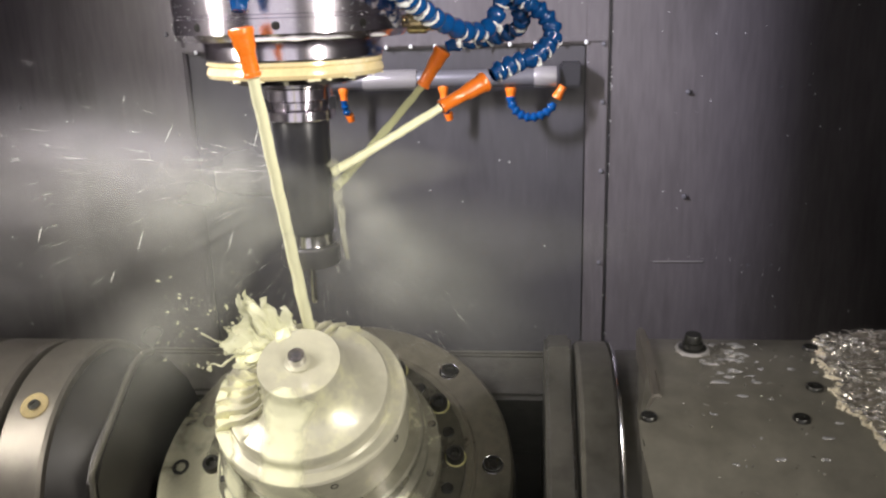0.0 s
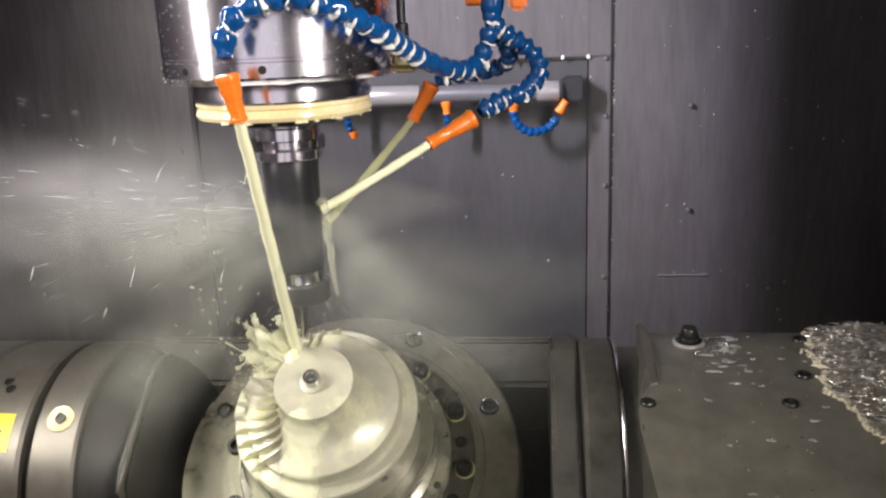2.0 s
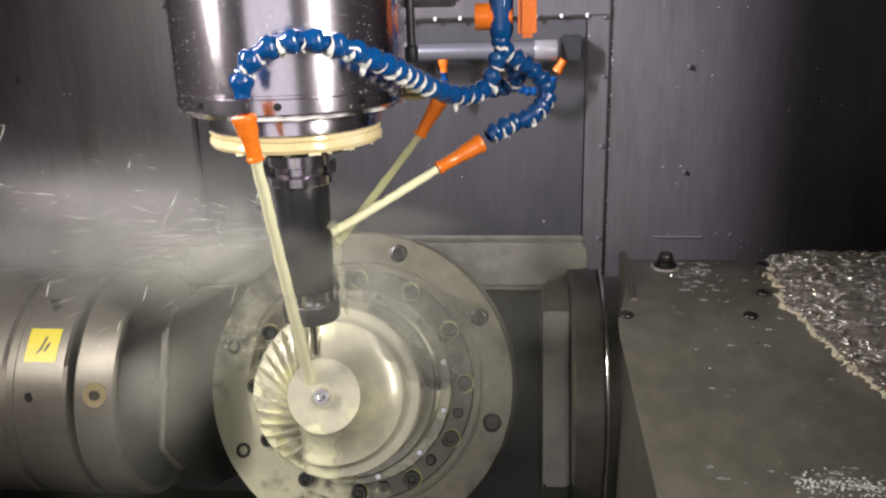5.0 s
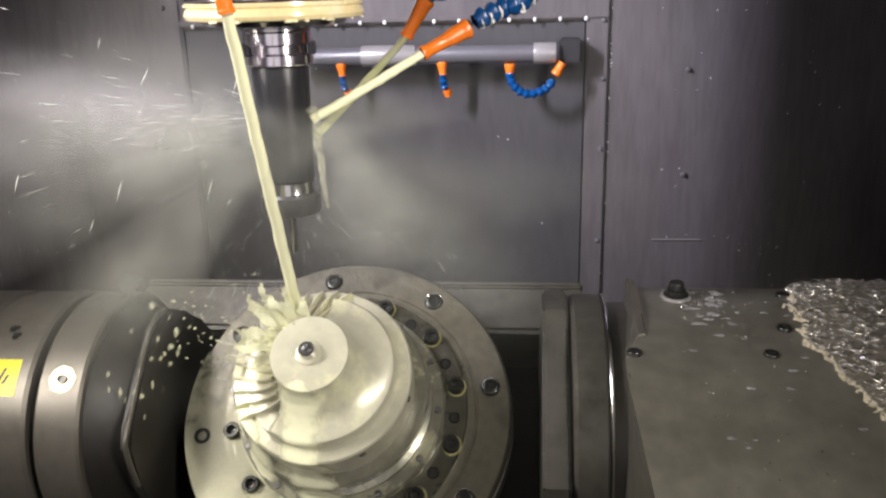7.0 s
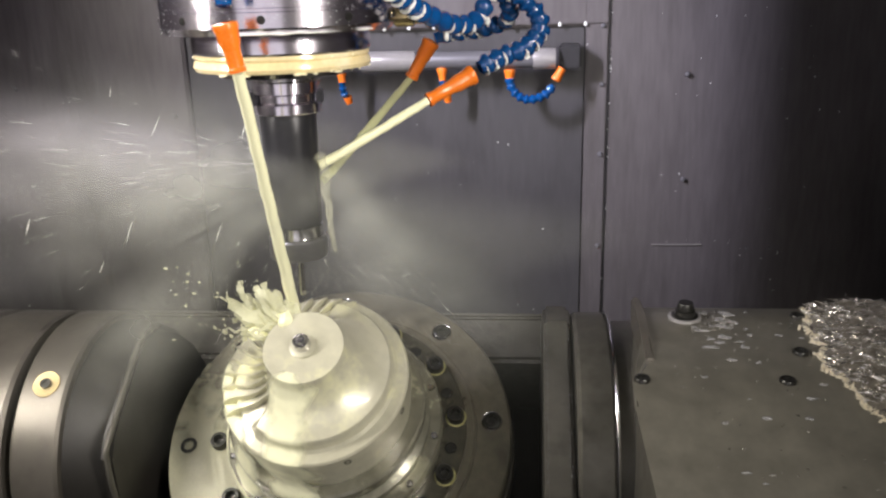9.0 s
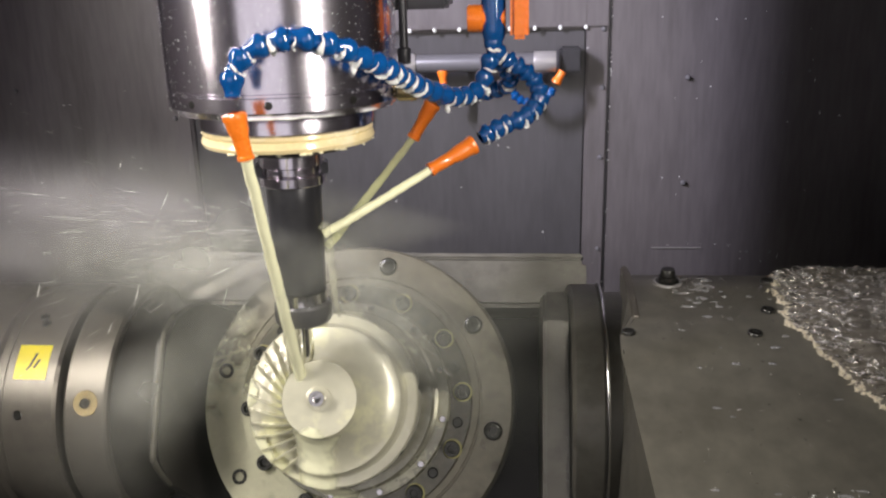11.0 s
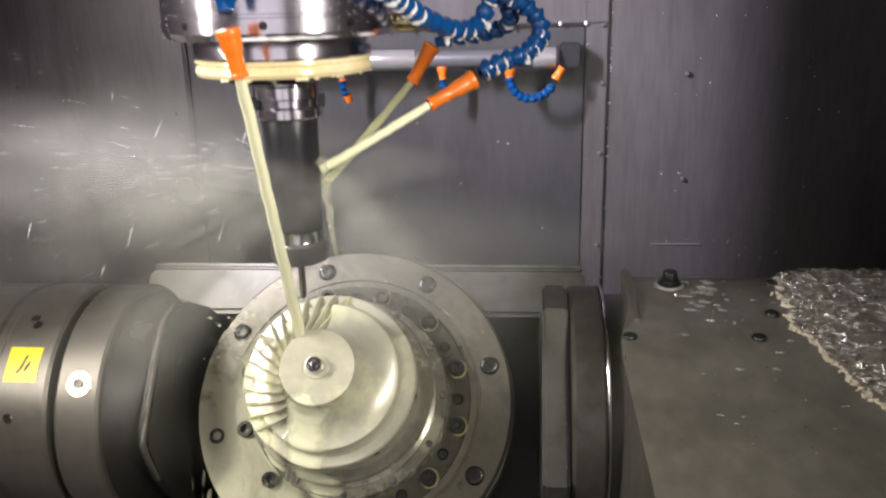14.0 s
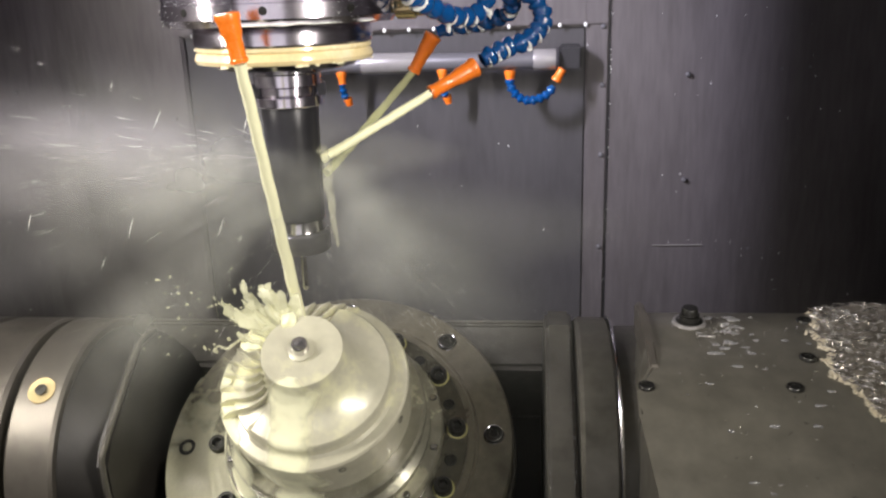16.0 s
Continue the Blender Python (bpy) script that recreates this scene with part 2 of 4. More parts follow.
def lathe(profile, n=64, m=None, bm=None, start=0.0, sweep=360.0):
    """Turn (radius, height) pairs about z."""
    own = bmesh.new()
    closed = sweep >= 359.9
    rings = []
    for k in range(n if closed else n + 1):
        a = radians(start + sweep * k / n)
        rings.append([own.verts.new((r * math.cos(a), r * math.sin(a), z)) for r, z in profile])
    for k in range(n):
        a, b = rings[k], rings[(k + 1) % len(rings)]
        for i in range(len(profile) - 1):
            own.faces.new((a[i], b[i], b[i + 1], a[i + 1]))
    bmesh.ops.remove_doubles(own, verts=own.verts, dist=1e-6)
    if m is not None:
        own.transform(m)
    return join(bm, own)


def along(a, b, shift=0.0):
    """The frame whose z runs from a to b, at a."""
    d = Vector(b) - Vector(a)
    return Matrix.Translation(Vector(a) + d.normalized() * shift) @ d.to_track_quat("Z", "Y").to_matrix().to_4x4()


def smooth_path(pts, step):
    """Even points along a soft curve through pts."""
    pts = [Vector(p) for p in pts]
    fine = []
    for i in range(len(pts) - 1):
        p0, p1, p2, p3 = pts[max(i - 1, 0)], pts[i], pts[i + 1], pts[min(i + 2, len(pts) - 1)]
        for k in range(20):
            s = k / 20
            fine.append(0.5 * (2 * p1 + (p2 - p0) * s + (2 * p0 - 5 * p1 + 4 * p2 - p3) * s * s + (3 * p1 - p0 - 3 * p2 + p3) * s ** 3))
    fine.append(pts[-1])
    out, left = [fine[0]], step
    for a, b in zip(fine, fine[1:]):
        d = (b - a).length
        while d >= left and d > 0:
            a = a + (b - a) * (left / d)
            out.append(a.copy())
            d = (b - a).length
            left = step
        left -= d
    return out


def tube(pts, radius, sides=14, bm=None, wobble=0.0, seed=0, taper=1.0):
    """A round rod through pts, with uneven thickness where wobble is given."""
    own = bmesh.new()
    rings = []
    pts = [Vector(p) for p in pts]
    for i, p in enumerate(pts):
        d = (pts[min(i + 1, len(pts) - 1)] - pts[max(i - 1, 0)]).normalized()
        q = d.to_track_quat("Z", "Y")
        r = radius * (1 + (taper - 1) * i / max(1, len(pts) - 1))
        ring = []
        for k in range(sides):
            a = 2 * math.pi * k / sides
            w = r * (1 + wobble * noise.noise((p.x * 90 + seed, p.z * 90 + math.cos(a), p.y * 90 + math.sin(a))))
            ring.append(own.verts.new(p + q @ Vector((w * math.cos(a), w * math.sin(a), 0))))
        rings.append(ring)
    for a, b in zip(rings, rings[1:]):
        for k in range(sides):
            own.faces.new((a[k], a[(k + 1) % sides], b[(k + 1) % sides], b[k]))
    own.faces.new(rings[0][::-1])
    own.faces.new(rings[-1])
    return join(bm, own)


def slivers(n, place, seed):
    """Many thin drawn-out drops: place(rng) gives a point, a direction, a length and a thickness."""
    rng = random.Random(seed)
    v, f = [], []
    for _ in range(n):
        p, d, ln, th = place(rng)
        d = d.normalized()
        s = d.orthogonal().normalized()
        u = d.cross(s)
        b = len(v)
        v += [p - d * ln / 2, p + s * th, p + u * th, p - s * th, p - u * th, p + d * ln / 2]
        for i in range(4):
            j = (i + 1) % 4
            f += [(b, b + 1 + j, b + 1 + i), (b + 5, b + 1 + i, b + 1 + j)]
    me = bpy.data.meshes.new("slivers")
    me.from_pydata([tuple(x) for x in v], [], f)
    return me


def lump(centre, r, seed, stretch=(1, 1, 1), bm=None, rough=0.35):
    own = bmesh.new()
    bmesh.ops.create_icosphere(own, subdivisions=3, radius=1)
    for w in own.verts:
        k = 1 + rough * noise.noise(w.co * 1.6 + Vector((seed, 0, 0))) + 0.5 * rough * noise.noise(w.co * 4 + Vector((0, seed, 0)))
        w.co = Vector((w.co.x * stretch[0], w.co.y * stretch[1], w.co.z * stretch[2])) * (k * r) + Vector(centre)
    return join(bm, own)


def thing(name, label, category, m=None, group="", kind=""):
    ob = new(name)
    ob.empty_display_size = 0.05
    if m is not None:
        ob.matrix_world = m
    return tagged(ob, label, category, group, kind)


TURN_X = pose(0, 0, 0, 0, 90, 0)

# ---- enclosure ----
WALL_Y = 1.35
SIDE_X, LEFT_X = 0.62, -1.02
FLOOR_Z, CEIL_Z = 0.62, 2.2
PANEL = (-0.559, 0.0945, 1.49)


def enclosure():
    tagged(part("floor", box(LEFT_X - 0.05, SIDE_X + 0.05, -0.75, WALL_Y + 0.1, FLOOR_Z - 0.05, FLOOR_Z, 0), CAST_SHADE),
           "dark wet sheet steel floor of the machine", "floor", kind="structure")
    tagged(part("ceiling", box(LEFT_X - 0.05, SIDE_X + 0.05, -0.75, WALL_Y + 0.1, CEIL_Z, CEIL_Z + 0.04, 0), WALL_STEEL),
           "grey sheet steel roof of the machine", "ceiling", kind="structure")
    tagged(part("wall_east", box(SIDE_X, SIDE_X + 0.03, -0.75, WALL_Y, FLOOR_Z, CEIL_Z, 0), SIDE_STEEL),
           "sheet steel side wall with spray drops, toned dark as shade", "wall", kind="structure")
    tagged(part("wall_west", box(LEFT_X - 0.03, LEFT_X, -0.75, WALL_Y, FLOOR_Z, CEIL_Z, 0), WALL_STEEL),
           "grey sheet steel side wall of the machine", "wall", kind="structure")
    # unseen front wall: pale paint and opening added to brighten reflections and admit fill
    bm = box(LEFT_X, -0.85, -0.75, -0.71, FLOOR_Z, CEIL_Z, 0)
    box(0.28, SIDE_X, -0.75, -0.71, FLOOR_Z, CEIL_Z, 0, bm)
    box(-0.85, 0.28, -0.75, -0.71, FLOOR_Z, 1.05, 0, bm)
    box(-0.85, 0.28, -0.75, -0.71, 2.05, CEIL_Z, 0, bm)
    tagged(part("wall_south", bm, FRONT_PALE, smooth=False), "unseen pale grey front wall whose opening lets in fill light", "door", kind="structure")
    # back wall round a shallow recess
    x0, x1, top = PANEL
    bm = box(LEFT_X, x0, WALL_Y, WALL_Y + 0.02, FLOOR_Z, CEIL_Z, 0.001)
    box(x1, SIDE_X, WALL_Y, WALL_Y + 0.02, FLOOR_Z, CEIL_Z, 0.001, bm)
    box(x0, x1, WALL_Y, WALL_Y + 0.02, top, CEIL_Z, 0.001, bm)
    north = tagged(part("wall_north", bm, WALL_STEEL, smooth=False), "grey sheet steel back wall, wet and streaked", "wall", kind="structure")
    part("panel", box(x0 - 0.02, x1 + 0.02, WALL_Y + 0.007, WALL_Y + 0.03, FLOOR_Z, top + 0.02, 0.001), PANEL_STEEL, north,
         "recessed darker sheet", False)
    # strip put where the panel carries an upright band of shadow
    part("panel", box(x1 - 0.062, x1 - 0.002, WALL_Y + 0.003, WALL_Y + 0.0066, FLOOR_Z, top - 0.002, 0.001), PANEL_STEEL, north,
         "narrow upright strip standing in for a shadow band", False)
    part("frame", box(x1 + 0.003, x1 + 0.034, WALL_Y - 0.004, WALL_Y - 0.0005, FLOOR_Z, CEIL_Z - 0.01, 0.0012), WALL_STEEL, north,
         "upright joint strip", False)
    part("frame", box(x0 - 0.04, x0 - 0.003, WALL_Y - 0.004, WALL_Y - 0.0005, FLOOR_Z, CEIL_Z - 0.01, 0.0012), WALL_STEEL, north,
         "upright joint strip", False)
    part("frame", box(x0 - 0.04, x1 + 0.034, WALL_Y - 0.0078, WALL_Y - 0.0045, top + 0.004, top + 0.012, 0.0012), WALL_STEEL, north,
         "folded upper lip", False)
    part("seam", box(x1 + 0.036, x1 + 0.0375, WALL_Y - 0.002, WALL_Y - 0.0003, FLOOR_Z, CEIL_Z - 0.01, 0), DARK, north, "dark sheet joint", False)

    rivet = lathe([(0.0001, 0.004), (0.0025, 0.0036), (0.0036, 0.0016), (0.0042, 0)], 14)
    rivet.transform(pose(0, 0, 0, 90, 0, 0))
    first = part("rivet", rivet, PIPE, north)
    spots = [(0.121, 1.288), (0.253, 1.413), (0.121, 1.49), (0.121, 1.132), (0.121, 1.40), (-0.587, 1.524), (-0.587, 1.36), (-0.863, 1.41),
             (0.255, 1.245), (0.395, 1.418), (0.437, 1.420), (0.396, 1.195), (0.365, 1.127), (0.402, 1.127)]
    first.location = (spots[0][0], WALL_Y - 0.004, spots[0][1])
    for x, z in spots[1:]:
        o = first.copy()
        scene.collection.objects.link(o)
        o.location = (x, WALL_Y - (0.0 if x > 0.3 else 0.004), z)
        if x > 0.3:
            o.scale = (0.55, 0.55, 0.55)
    # small slot with a drip edge
    part("slot", box(0.210, 0.2915, WALL_Y - 0.0030, WALL_Y - 0.0003, 1.1325, 1.134, 0.0005), PIPE_LIGHT, north, "thin bright drip edge", False)
    # hanging drops along the upper lip and drops on the sheets
    rng = random.Random(4)
    bm = bmesh.new()
    for k in range(17):
        lump((x0 + 0.02 + 0.0395 * k, WALL_Y - 0.008, top + 0.0035), 0.0029, k, (1, 0.7, 1.3), bm, 0.1)
    tagged(part("hanging_drops", bm, FOAM), "row of milky drops under the sheet's lip", "drops", kind="stuff")
    bm = bmesh.new()
    for k in range(190):
        x, z = rng.uniform(-0.95, 0.60), rng.uniform(1.0, 1.62)
        r = rng.uniform(0.0003, 0.0011)
        if k > 176:
            x, z, r = rng.uniform(0.17, 0.42), rng.gauss(1.128, 0.015), r * 0.8
        elif k > 125:
            x = 0.1325 + rng.gauss(0, 0.001)
        inside = x0 < x < x1 and z < top
        own = bmesh.new()
        bmesh.ops.create_icosphere(own, subdivisions=1, radius=r)
        bmesh.ops.scale(own, vec=(1, 0.6, rng.uniform(1, 2.2)), verts=own.verts)
        bmesh.ops.translate(own, vec=(x, WALL_Y + (0.007 if inside else 0.0), z), verts=own.verts)
        join(bm, own)
    tagged(part("wall_drops", bm, FOAM), "small coolant drops clinging to the back wall", "drops", kind="stuff")


def hose_segment(r, pitch):
    return lathe([(r * 0.55, 0), (r * 0.80, 0.0005), (r * 0.98, pitch * 0.16), (r, pitch * 0.34), (r * 0.93, pitch * 0.50), (r * 0.70, pitch * 0.72),
                  (r * 0.62, pitch * 0.98), (r * 0.74, pitch * 1.06), (r * 0.5, pitch * 1.12)], 20)


def crescent(bm, pts, fat, seed):
    """A lumpy bead along pts that thins out to both ends."""
    rings = []
    for i, p in enumerate(pts):
        d = (pts[min(i + 1, len(pts) - 1)] - pts[max(i - 1, 0)]).normalized()
        s = d.orthogonal().normalized()
        u = d.cross(s)
        f = 2 * i / (len(pts) - 1) - 1
        q = fat * max(0.06, (1 - f * f) * (1 + 0.7 * noise.noise((i * 0.5, seed, 0))))
        rings.append([bm.verts.new(p + (s * math.cos(k * math.pi / 4) + u * math.sin(k * math.pi / 4)) * q) for k in range(8)])
    for g, h in zip(rings, rings[1:]):
        for k in range(8):
            bm.faces.new((g[k], g[(k + 1) % 8], h[(k + 1) % 8], h[k]))
    bm.faces.new(rings[0][::-1])
    bm.faces.new(rings[-1])
    for face in bm.faces:
        face.smooth = True


def hose(parent, pts, r, pitch, foam=0.0, seed=0):
    """A jointed coolant hose: one bead for each link."""
    path = smooth_path(pts, pitch)
    seg = None
    rng = random.Random(seed)
    for a, b in zip(path, path[1:]):
        if seg is None:
            seg = part("hose_link", hose_segment(r, pitch), BLUE, parent)
            o = seg
        else:
            o = seg.copy()
            scene.collection.objects.link(o)
        o.matrix_local = along(a, b) @ pose(rng.uniform(-0.0006, 0.0006), 0, 0, rng.uniform(-5, 5), rng.uniform(-5, 5), 0)
        if rng.random() < foam:
            m = along(a, b)
            # foam gathers in the groove between two links, thickest underneath
            down = m.to_3x3().inverted() @ Vector((rng.uniform(-0.35, 0.35), -0.35, -1))
            mid, span, fat = math.atan2(down.y, down.x), radians(rng.uniform(55, 120)), r * rng.uniform(0.08, 0.25)
            arc = []
            for i in range(15):
                f = i / 7 - 1
                a2 = mid + f * span
                rr = r * (0.80 + 0.10 * (1 - f * f))
                arc.append(m @ Vector((rr * math.cos(a2), rr * math.sin(a2), pitch * (0.80 + 0.16 * noise.noise((f * 1.7, rng.random() * 0.2 + seed * 9, a.x * 300))))))
            bm = bmesh.new()
            crescent(bm, arc, fat, rng.random() * 50)
            low = m @ Vector((r * 0.95 * math.cos(mid), r * 0.95 * math.sin(mid), pitch * 0.8))
            if rng.random() < 0.18:
                lump(low - Vector((0, 0, r * 0.2)), r * 0.24, rng.random() * 50, (1.0, 0.9, 1.9), bm, 0.4)
            part("foam_patch", bm, FOAM, parent, "white coolant foam")
    return path


def nozzle(parent, a, b, r0, r1):
    ln = (Vector(b) - Vector(a)).length
    bm = lathe([(r0 * 0.6, -0.002), (r0 * 1.12, -0.001), (r0 * 1.18, 0.002), (r0 * 1.05, 0.005), (r0, 0.008), (r0 * 0.98, ln * 0.35), (r1 * 1.08, ln * 0.5),
                (r1, ln * 0.9), (r1 * 1.15, ln * 0.93), (r1 * 1.12, ln), (r1 * 0.6, ln), (r1 * 0.55, ln * 0.8)], 24, along(a, b))
    part("nozzle", bm, ORANGE, parent, "orange plastic nozzle")


def spray_bar():
    bar = thing("spray_bar", "grey wall-mounted pipe with small blue and orange nozzles", "pipe", pose(0, WALL_Y - 0.045, 1.445))
    part("pipe", lathe([(0.0001, -0.37), (0.0125, -0.37), (0.0135, -0.368), (0.0135, 0.045), (0.0001, 0.045)], 28, TURN_X), PIPE, bar)
    for a, b in ((-0.255, -0.17), (0.012, 0.046)):
        part("sleeve", lathe([(0.013, a), (0.0155, a), (0.0162, a + 0.002), (0.0162, b - 0.002), (0.0155, b), (0.013, b)], 28, TURN_X), PIPE_LIGHT, bar, "light grey sleeve")
    # dark block put in place of the bar's shadow on the wall
    part("end_shadow_block", box(0.052, 0.086, 0.0, 0.044, -0.018, 0.020, 0.004), DARK, bar, "dark block standing in for the shadow at the bar's end")
    for x in (-0.30, -0.10):
        part("bracket", box(x - 0.008, x + 0.008, 0.0, 0.045, -0.006, 0.006, 0.001), PIPE, bar)
    for x in (-0.288, -0.129):
        nozzle(bar, (x, -0.004, -0.012), (x + 0.001, -0.006, -0.030), 0.007, 0.0055)
        hose(bar, [(x + 0.001, -0.006, -0.027), (x + 0.002, -0.004, -0.045), (x + 0.006, 0.004, -0.056)], 0.0062, 0.0095)
        nozzle(bar, (x + 0.006, 0.004, -0.054), (x + 0.008, 0.007, -0.064), 0.006, 0.005)
    nozzle(bar, (-0.024, -0.006, -0.016), (-0.024, -0.006, -0.031), 0.0075, 0.0065)
    hose(bar, [(-0.024, -0.006, -0.028), (-0.022, -0.008, -0.042), (-0.010, -0.01, -0.056), (0.010, -0.012, -0.061), (0.030, -0.012, -0.054), (0.042, -0.012, -0.040), (0.046, -0.012, -0.030)],
         0.0078, 0.0105, 0.1, 3)
    nozzle(bar, (0.046, -0.012, -0.031), (0.056, -0.010, -0.014), 0.0068, 0.006)
    return bar


# ---- spindle, tool and coolant hoses (they travel together; poses about the reference place) ----
SPX, SPY = -0.218, 0.767


def spindle():
    head = thing("spindle_head", "polished cylindrical milling spindle, splashed with drops", "spindle")
    at = pose(SPX, SPY, 0)
    part("housing", lathe([(0.0001, 2.05), (0.104, 2.05), (0.1055, 2.04), (0.1055, 1.462), (0.1045, 1.461), (0.1045, 1.459), (0.1055, 1.458), (0.1055, 1.446),
                           (0.101, 1.440), (0.084, 1.4395), (0.0001, 1.4395)], 128, at), CHROME, head)
    part("nose_ring", lathe([(0.07, 1.4392), (0.0805, 1.4392), (0.0812, 1.438), (0.0812, 1.424), (0.080, 1.4225), (0.06, 1.4222)], 96, at), CHROME, head)
    part("seal_ring", lathe([(0.06, 1.4220), (0.0795, 1.4220), (0.0800, 1.419), (0.0785, 1.417), (0.0800, 1.415), (0.0812, 1.411), (0.0795, 1.4075), (0.070, 1.4062), (0.05, 1.406)], 96, at),
         AMBER, head, "amber ring with milky coolant on it")
    part("nose_cone", lathe([(0.066, 1.4058), (0.064, 1.402), (0.050, 1.399), (0.038, 1.3985), (0.0335, 1.398), (0.0335, 1.3965), (0.02, 1.396)], 64, at), STEEL, head)
    for k in range(9):
        a = radians(40 * k + 8)
        part("screw", lathe([(0.0001, 0.0012), (0.003, 0.001), (0.0036, 0)], 10, pose(SPX + 0.1055 * math.sin(a), SPY - 0.1055 * math.cos(a), 1.4525, 90, 0, math.degrees(a))), BOLT_DARK, head)
    rng = random.Random(9)
    bm = bmesh.new()
    for _ in range(800):
        a, z = radians(rng.uniform(-95, 95)), rng.uniform(1.441, 1.60)
        r = rng.choice((0.0002, 0.0002, 0.0003, 0.0004, 0.0005))
        own = bmesh.new()
        bmesh.ops.create_icosphere(own, subdivisions=1, radius=r)
        bmesh.ops.translate(own, vec=(SPX + 0.1055 * math.sin(a), SPY - 0.1055 * math.cos(a), z), verts=own.verts)
        join(bm, own)
    tagged(part("drops", bm, FOAM, head, "small drops on the polished steel"), kind="stuff")
    # milky coolant caught on the amber ring and along the housing's lower rim
    rng = random.Random(19)
    bm = bmesh.new()
    for k in range(26):
        a = radians(rng.uniform(-100, 100))
        r, z = 0.0792, rng.choice((1.4065, 1.4075, 1.413, 1.4195))
        lump((SPX + r * math.sin(a), SPY - r * math.cos(a), z), rng.uniform(0.0008, 0.0018), k * 2.3, (rng.uniform(1.2, 2.6) * abs(math.cos(a)) + 0.5, 0.9, 0.7), bm, 0.6)
    tagged(part("froth", bm, FROTH_PALE, head, "pale froth clinging to the amber ring"), kind="stuff")
    for a0, a1, fat in ((-18, 44, 0.0011), (52, 66, 0.0007)):
        bm = bmesh.new()
        arc = [Vector((SPX + 0.1035 * math.sin(radians(a0 + (a1 - a0) * i / 24)), SPY - 0.1035 * math.cos(radians(a0 + (a1 - a0) * i / 24)), 1.4415 + 0.0008 * noise.noise((i * 0.4, a0, 0)))) for i in range(25)]
        crescent(bm, arc, fat, a0)
        part("foam_patch", bm, FOAM, head, "white coolant line under the housing")
    # fittings behind the spindle
    part("bracket", box(-0.14, -0.072, 0.865, 0.93, 1.522, 1.60, 0.004), BLACK_STEEL, head, "dark bracket")
    part("stay_rod", lathe([(0.0001, 1.468), (0.0062, 1.469), (0.007, 1.472), (0.007, 1.484), (0.0045, 1.486), (0.0045, 1.60), (0.0001, 1.6)], 16, pose(-0.1175, 0.858, 0)), BLACK_STEEL, head)
    part("plug", lathe([(0.0001, -0.004), (0.008, -0.004), (0.0095, -0.002), (0.0095, 0.014), (0.007, 0.016), (0.007, 0.022)], 18, pose(-0.112, 0.79, 1.449, 0, 90, 0)), BRASS, head, "wet brass plug")
    return head


def tool():
    t = thing("tool_holder", "black collet holder with steel flange and slim end mill", "tool")
    at = pose(SPX, SPY, 0)
    part("flange", lathe([(0.02, 1.3958), (0.0305, 1.3956), (0.0315, 1.3945), (0.0315, 1.3845), (0.0305, 1.3835), (0.0265, 1.3825), (0.0265, 1.3765), (0.0305, 1.3755), (0.0325, 1.3745), (0.0325, 1.3665),
                          (0.0315, 1.3655), (0.026, 1.365)], 72, at), CHROME, t)
    for s in (-1, 1):
        part("drive_key", box(s * 0.031 - 0.0035, s * 0.031 + 0.0035, -0.008, 0.008, 1.374, 1.386, 0.001, None, at @ pose(0, 0, 0, 0, 0, 12)), BLACK_STEEL, t)
    part("body", lathe([(0.026, 1.3648), (0.0268, 1.362), (0.0262, 1.345), (0.0255, 1.30), (0.0245, 1.2575), (0.0235, 1.2565)], 64, at), BLACK_STEEL, t)
    part("collar", lathe([(0.0232, 1.2560), (0.0252, 1.2556), (0.0254, 1.2455), (0.0256, 1.2448), (0.02, 1.2447)], 64, at), STEEL, t, "polished steel collar")
    bm = lathe([(0.022, 1.2446), (0.0272, 1.244), (0.0288, 1.242), (0.0288, 1.226), (0.0275, 1.2235), (0.012, 1.2225), (0.006, 1.2224)], 48, at)
    part("nut", bm, NUT_STEEL, t)
    part("end_mill", lathe([(0.0001, 1.1805), (0.0022, 1.181), (0.0034, 1.1835), (0.0036, 1.19), (0.0036, 1.2228), (0.0001, 1.223)], 20, at), STEEL, t, "steel end mill")
    return t


PATH_L = [(-0.026, 0.86, 1.494), (-0.030, 0.855, 1.467), (-0.043, 0.85, 1.442), (-0.062, 0.82, 1.439), (-0.080, 0.785, 1.448), (-0.099, 0.745, 1.463), (-0.110, 0.705, 1.477),
          (-0.124, 0.675, 1.488), (-0.138, 0.655, 1.499), (-0.155, 0.643, 1.505), (-0.173, 0.637, 1.507), (-0.193, 0.634, 1.504), (-0.208, 0.63, 1.498), (-0.217, 0.627, 1.486),
          (-0.218, 0.624, 1.472), (-0.218, 0.622, 1.455)]
PATH_R = [(-0.024, 0.86, 1.480), (-0.004, 0.865, 1.465), (0.011, 0.87, 1.454), (0.021, 0.87, 1.439), (0.018, 0.86, 1.425), (0.005, 0.85, 1.414), (-0.015, 0.84, 1.408), (-0.031, 0.83, 1.402),
          (-0.046, 0.82, 1.392)]
PATH_B = [(-0.020, 0.872, 1.470), (-0.009, 0.9, 1.446), (-0.031, 0.93, 1.432), (-0.056, 0.945, 1.427), (-0.076, 0.95, 1.426), (-0.092, 0.95, 1.420), (-0.099, 0.95, 1.415)]
JETS = [((-0.213, 0.625, 1.416), (-0.2326, 0.8064, 1.098)), ((-0.088, 0.80, 1.370), (-0.191, 0.765, 1.314)), ((-0.124, 0.95, 1.377), (-0.192, 0.785, 1.296))]


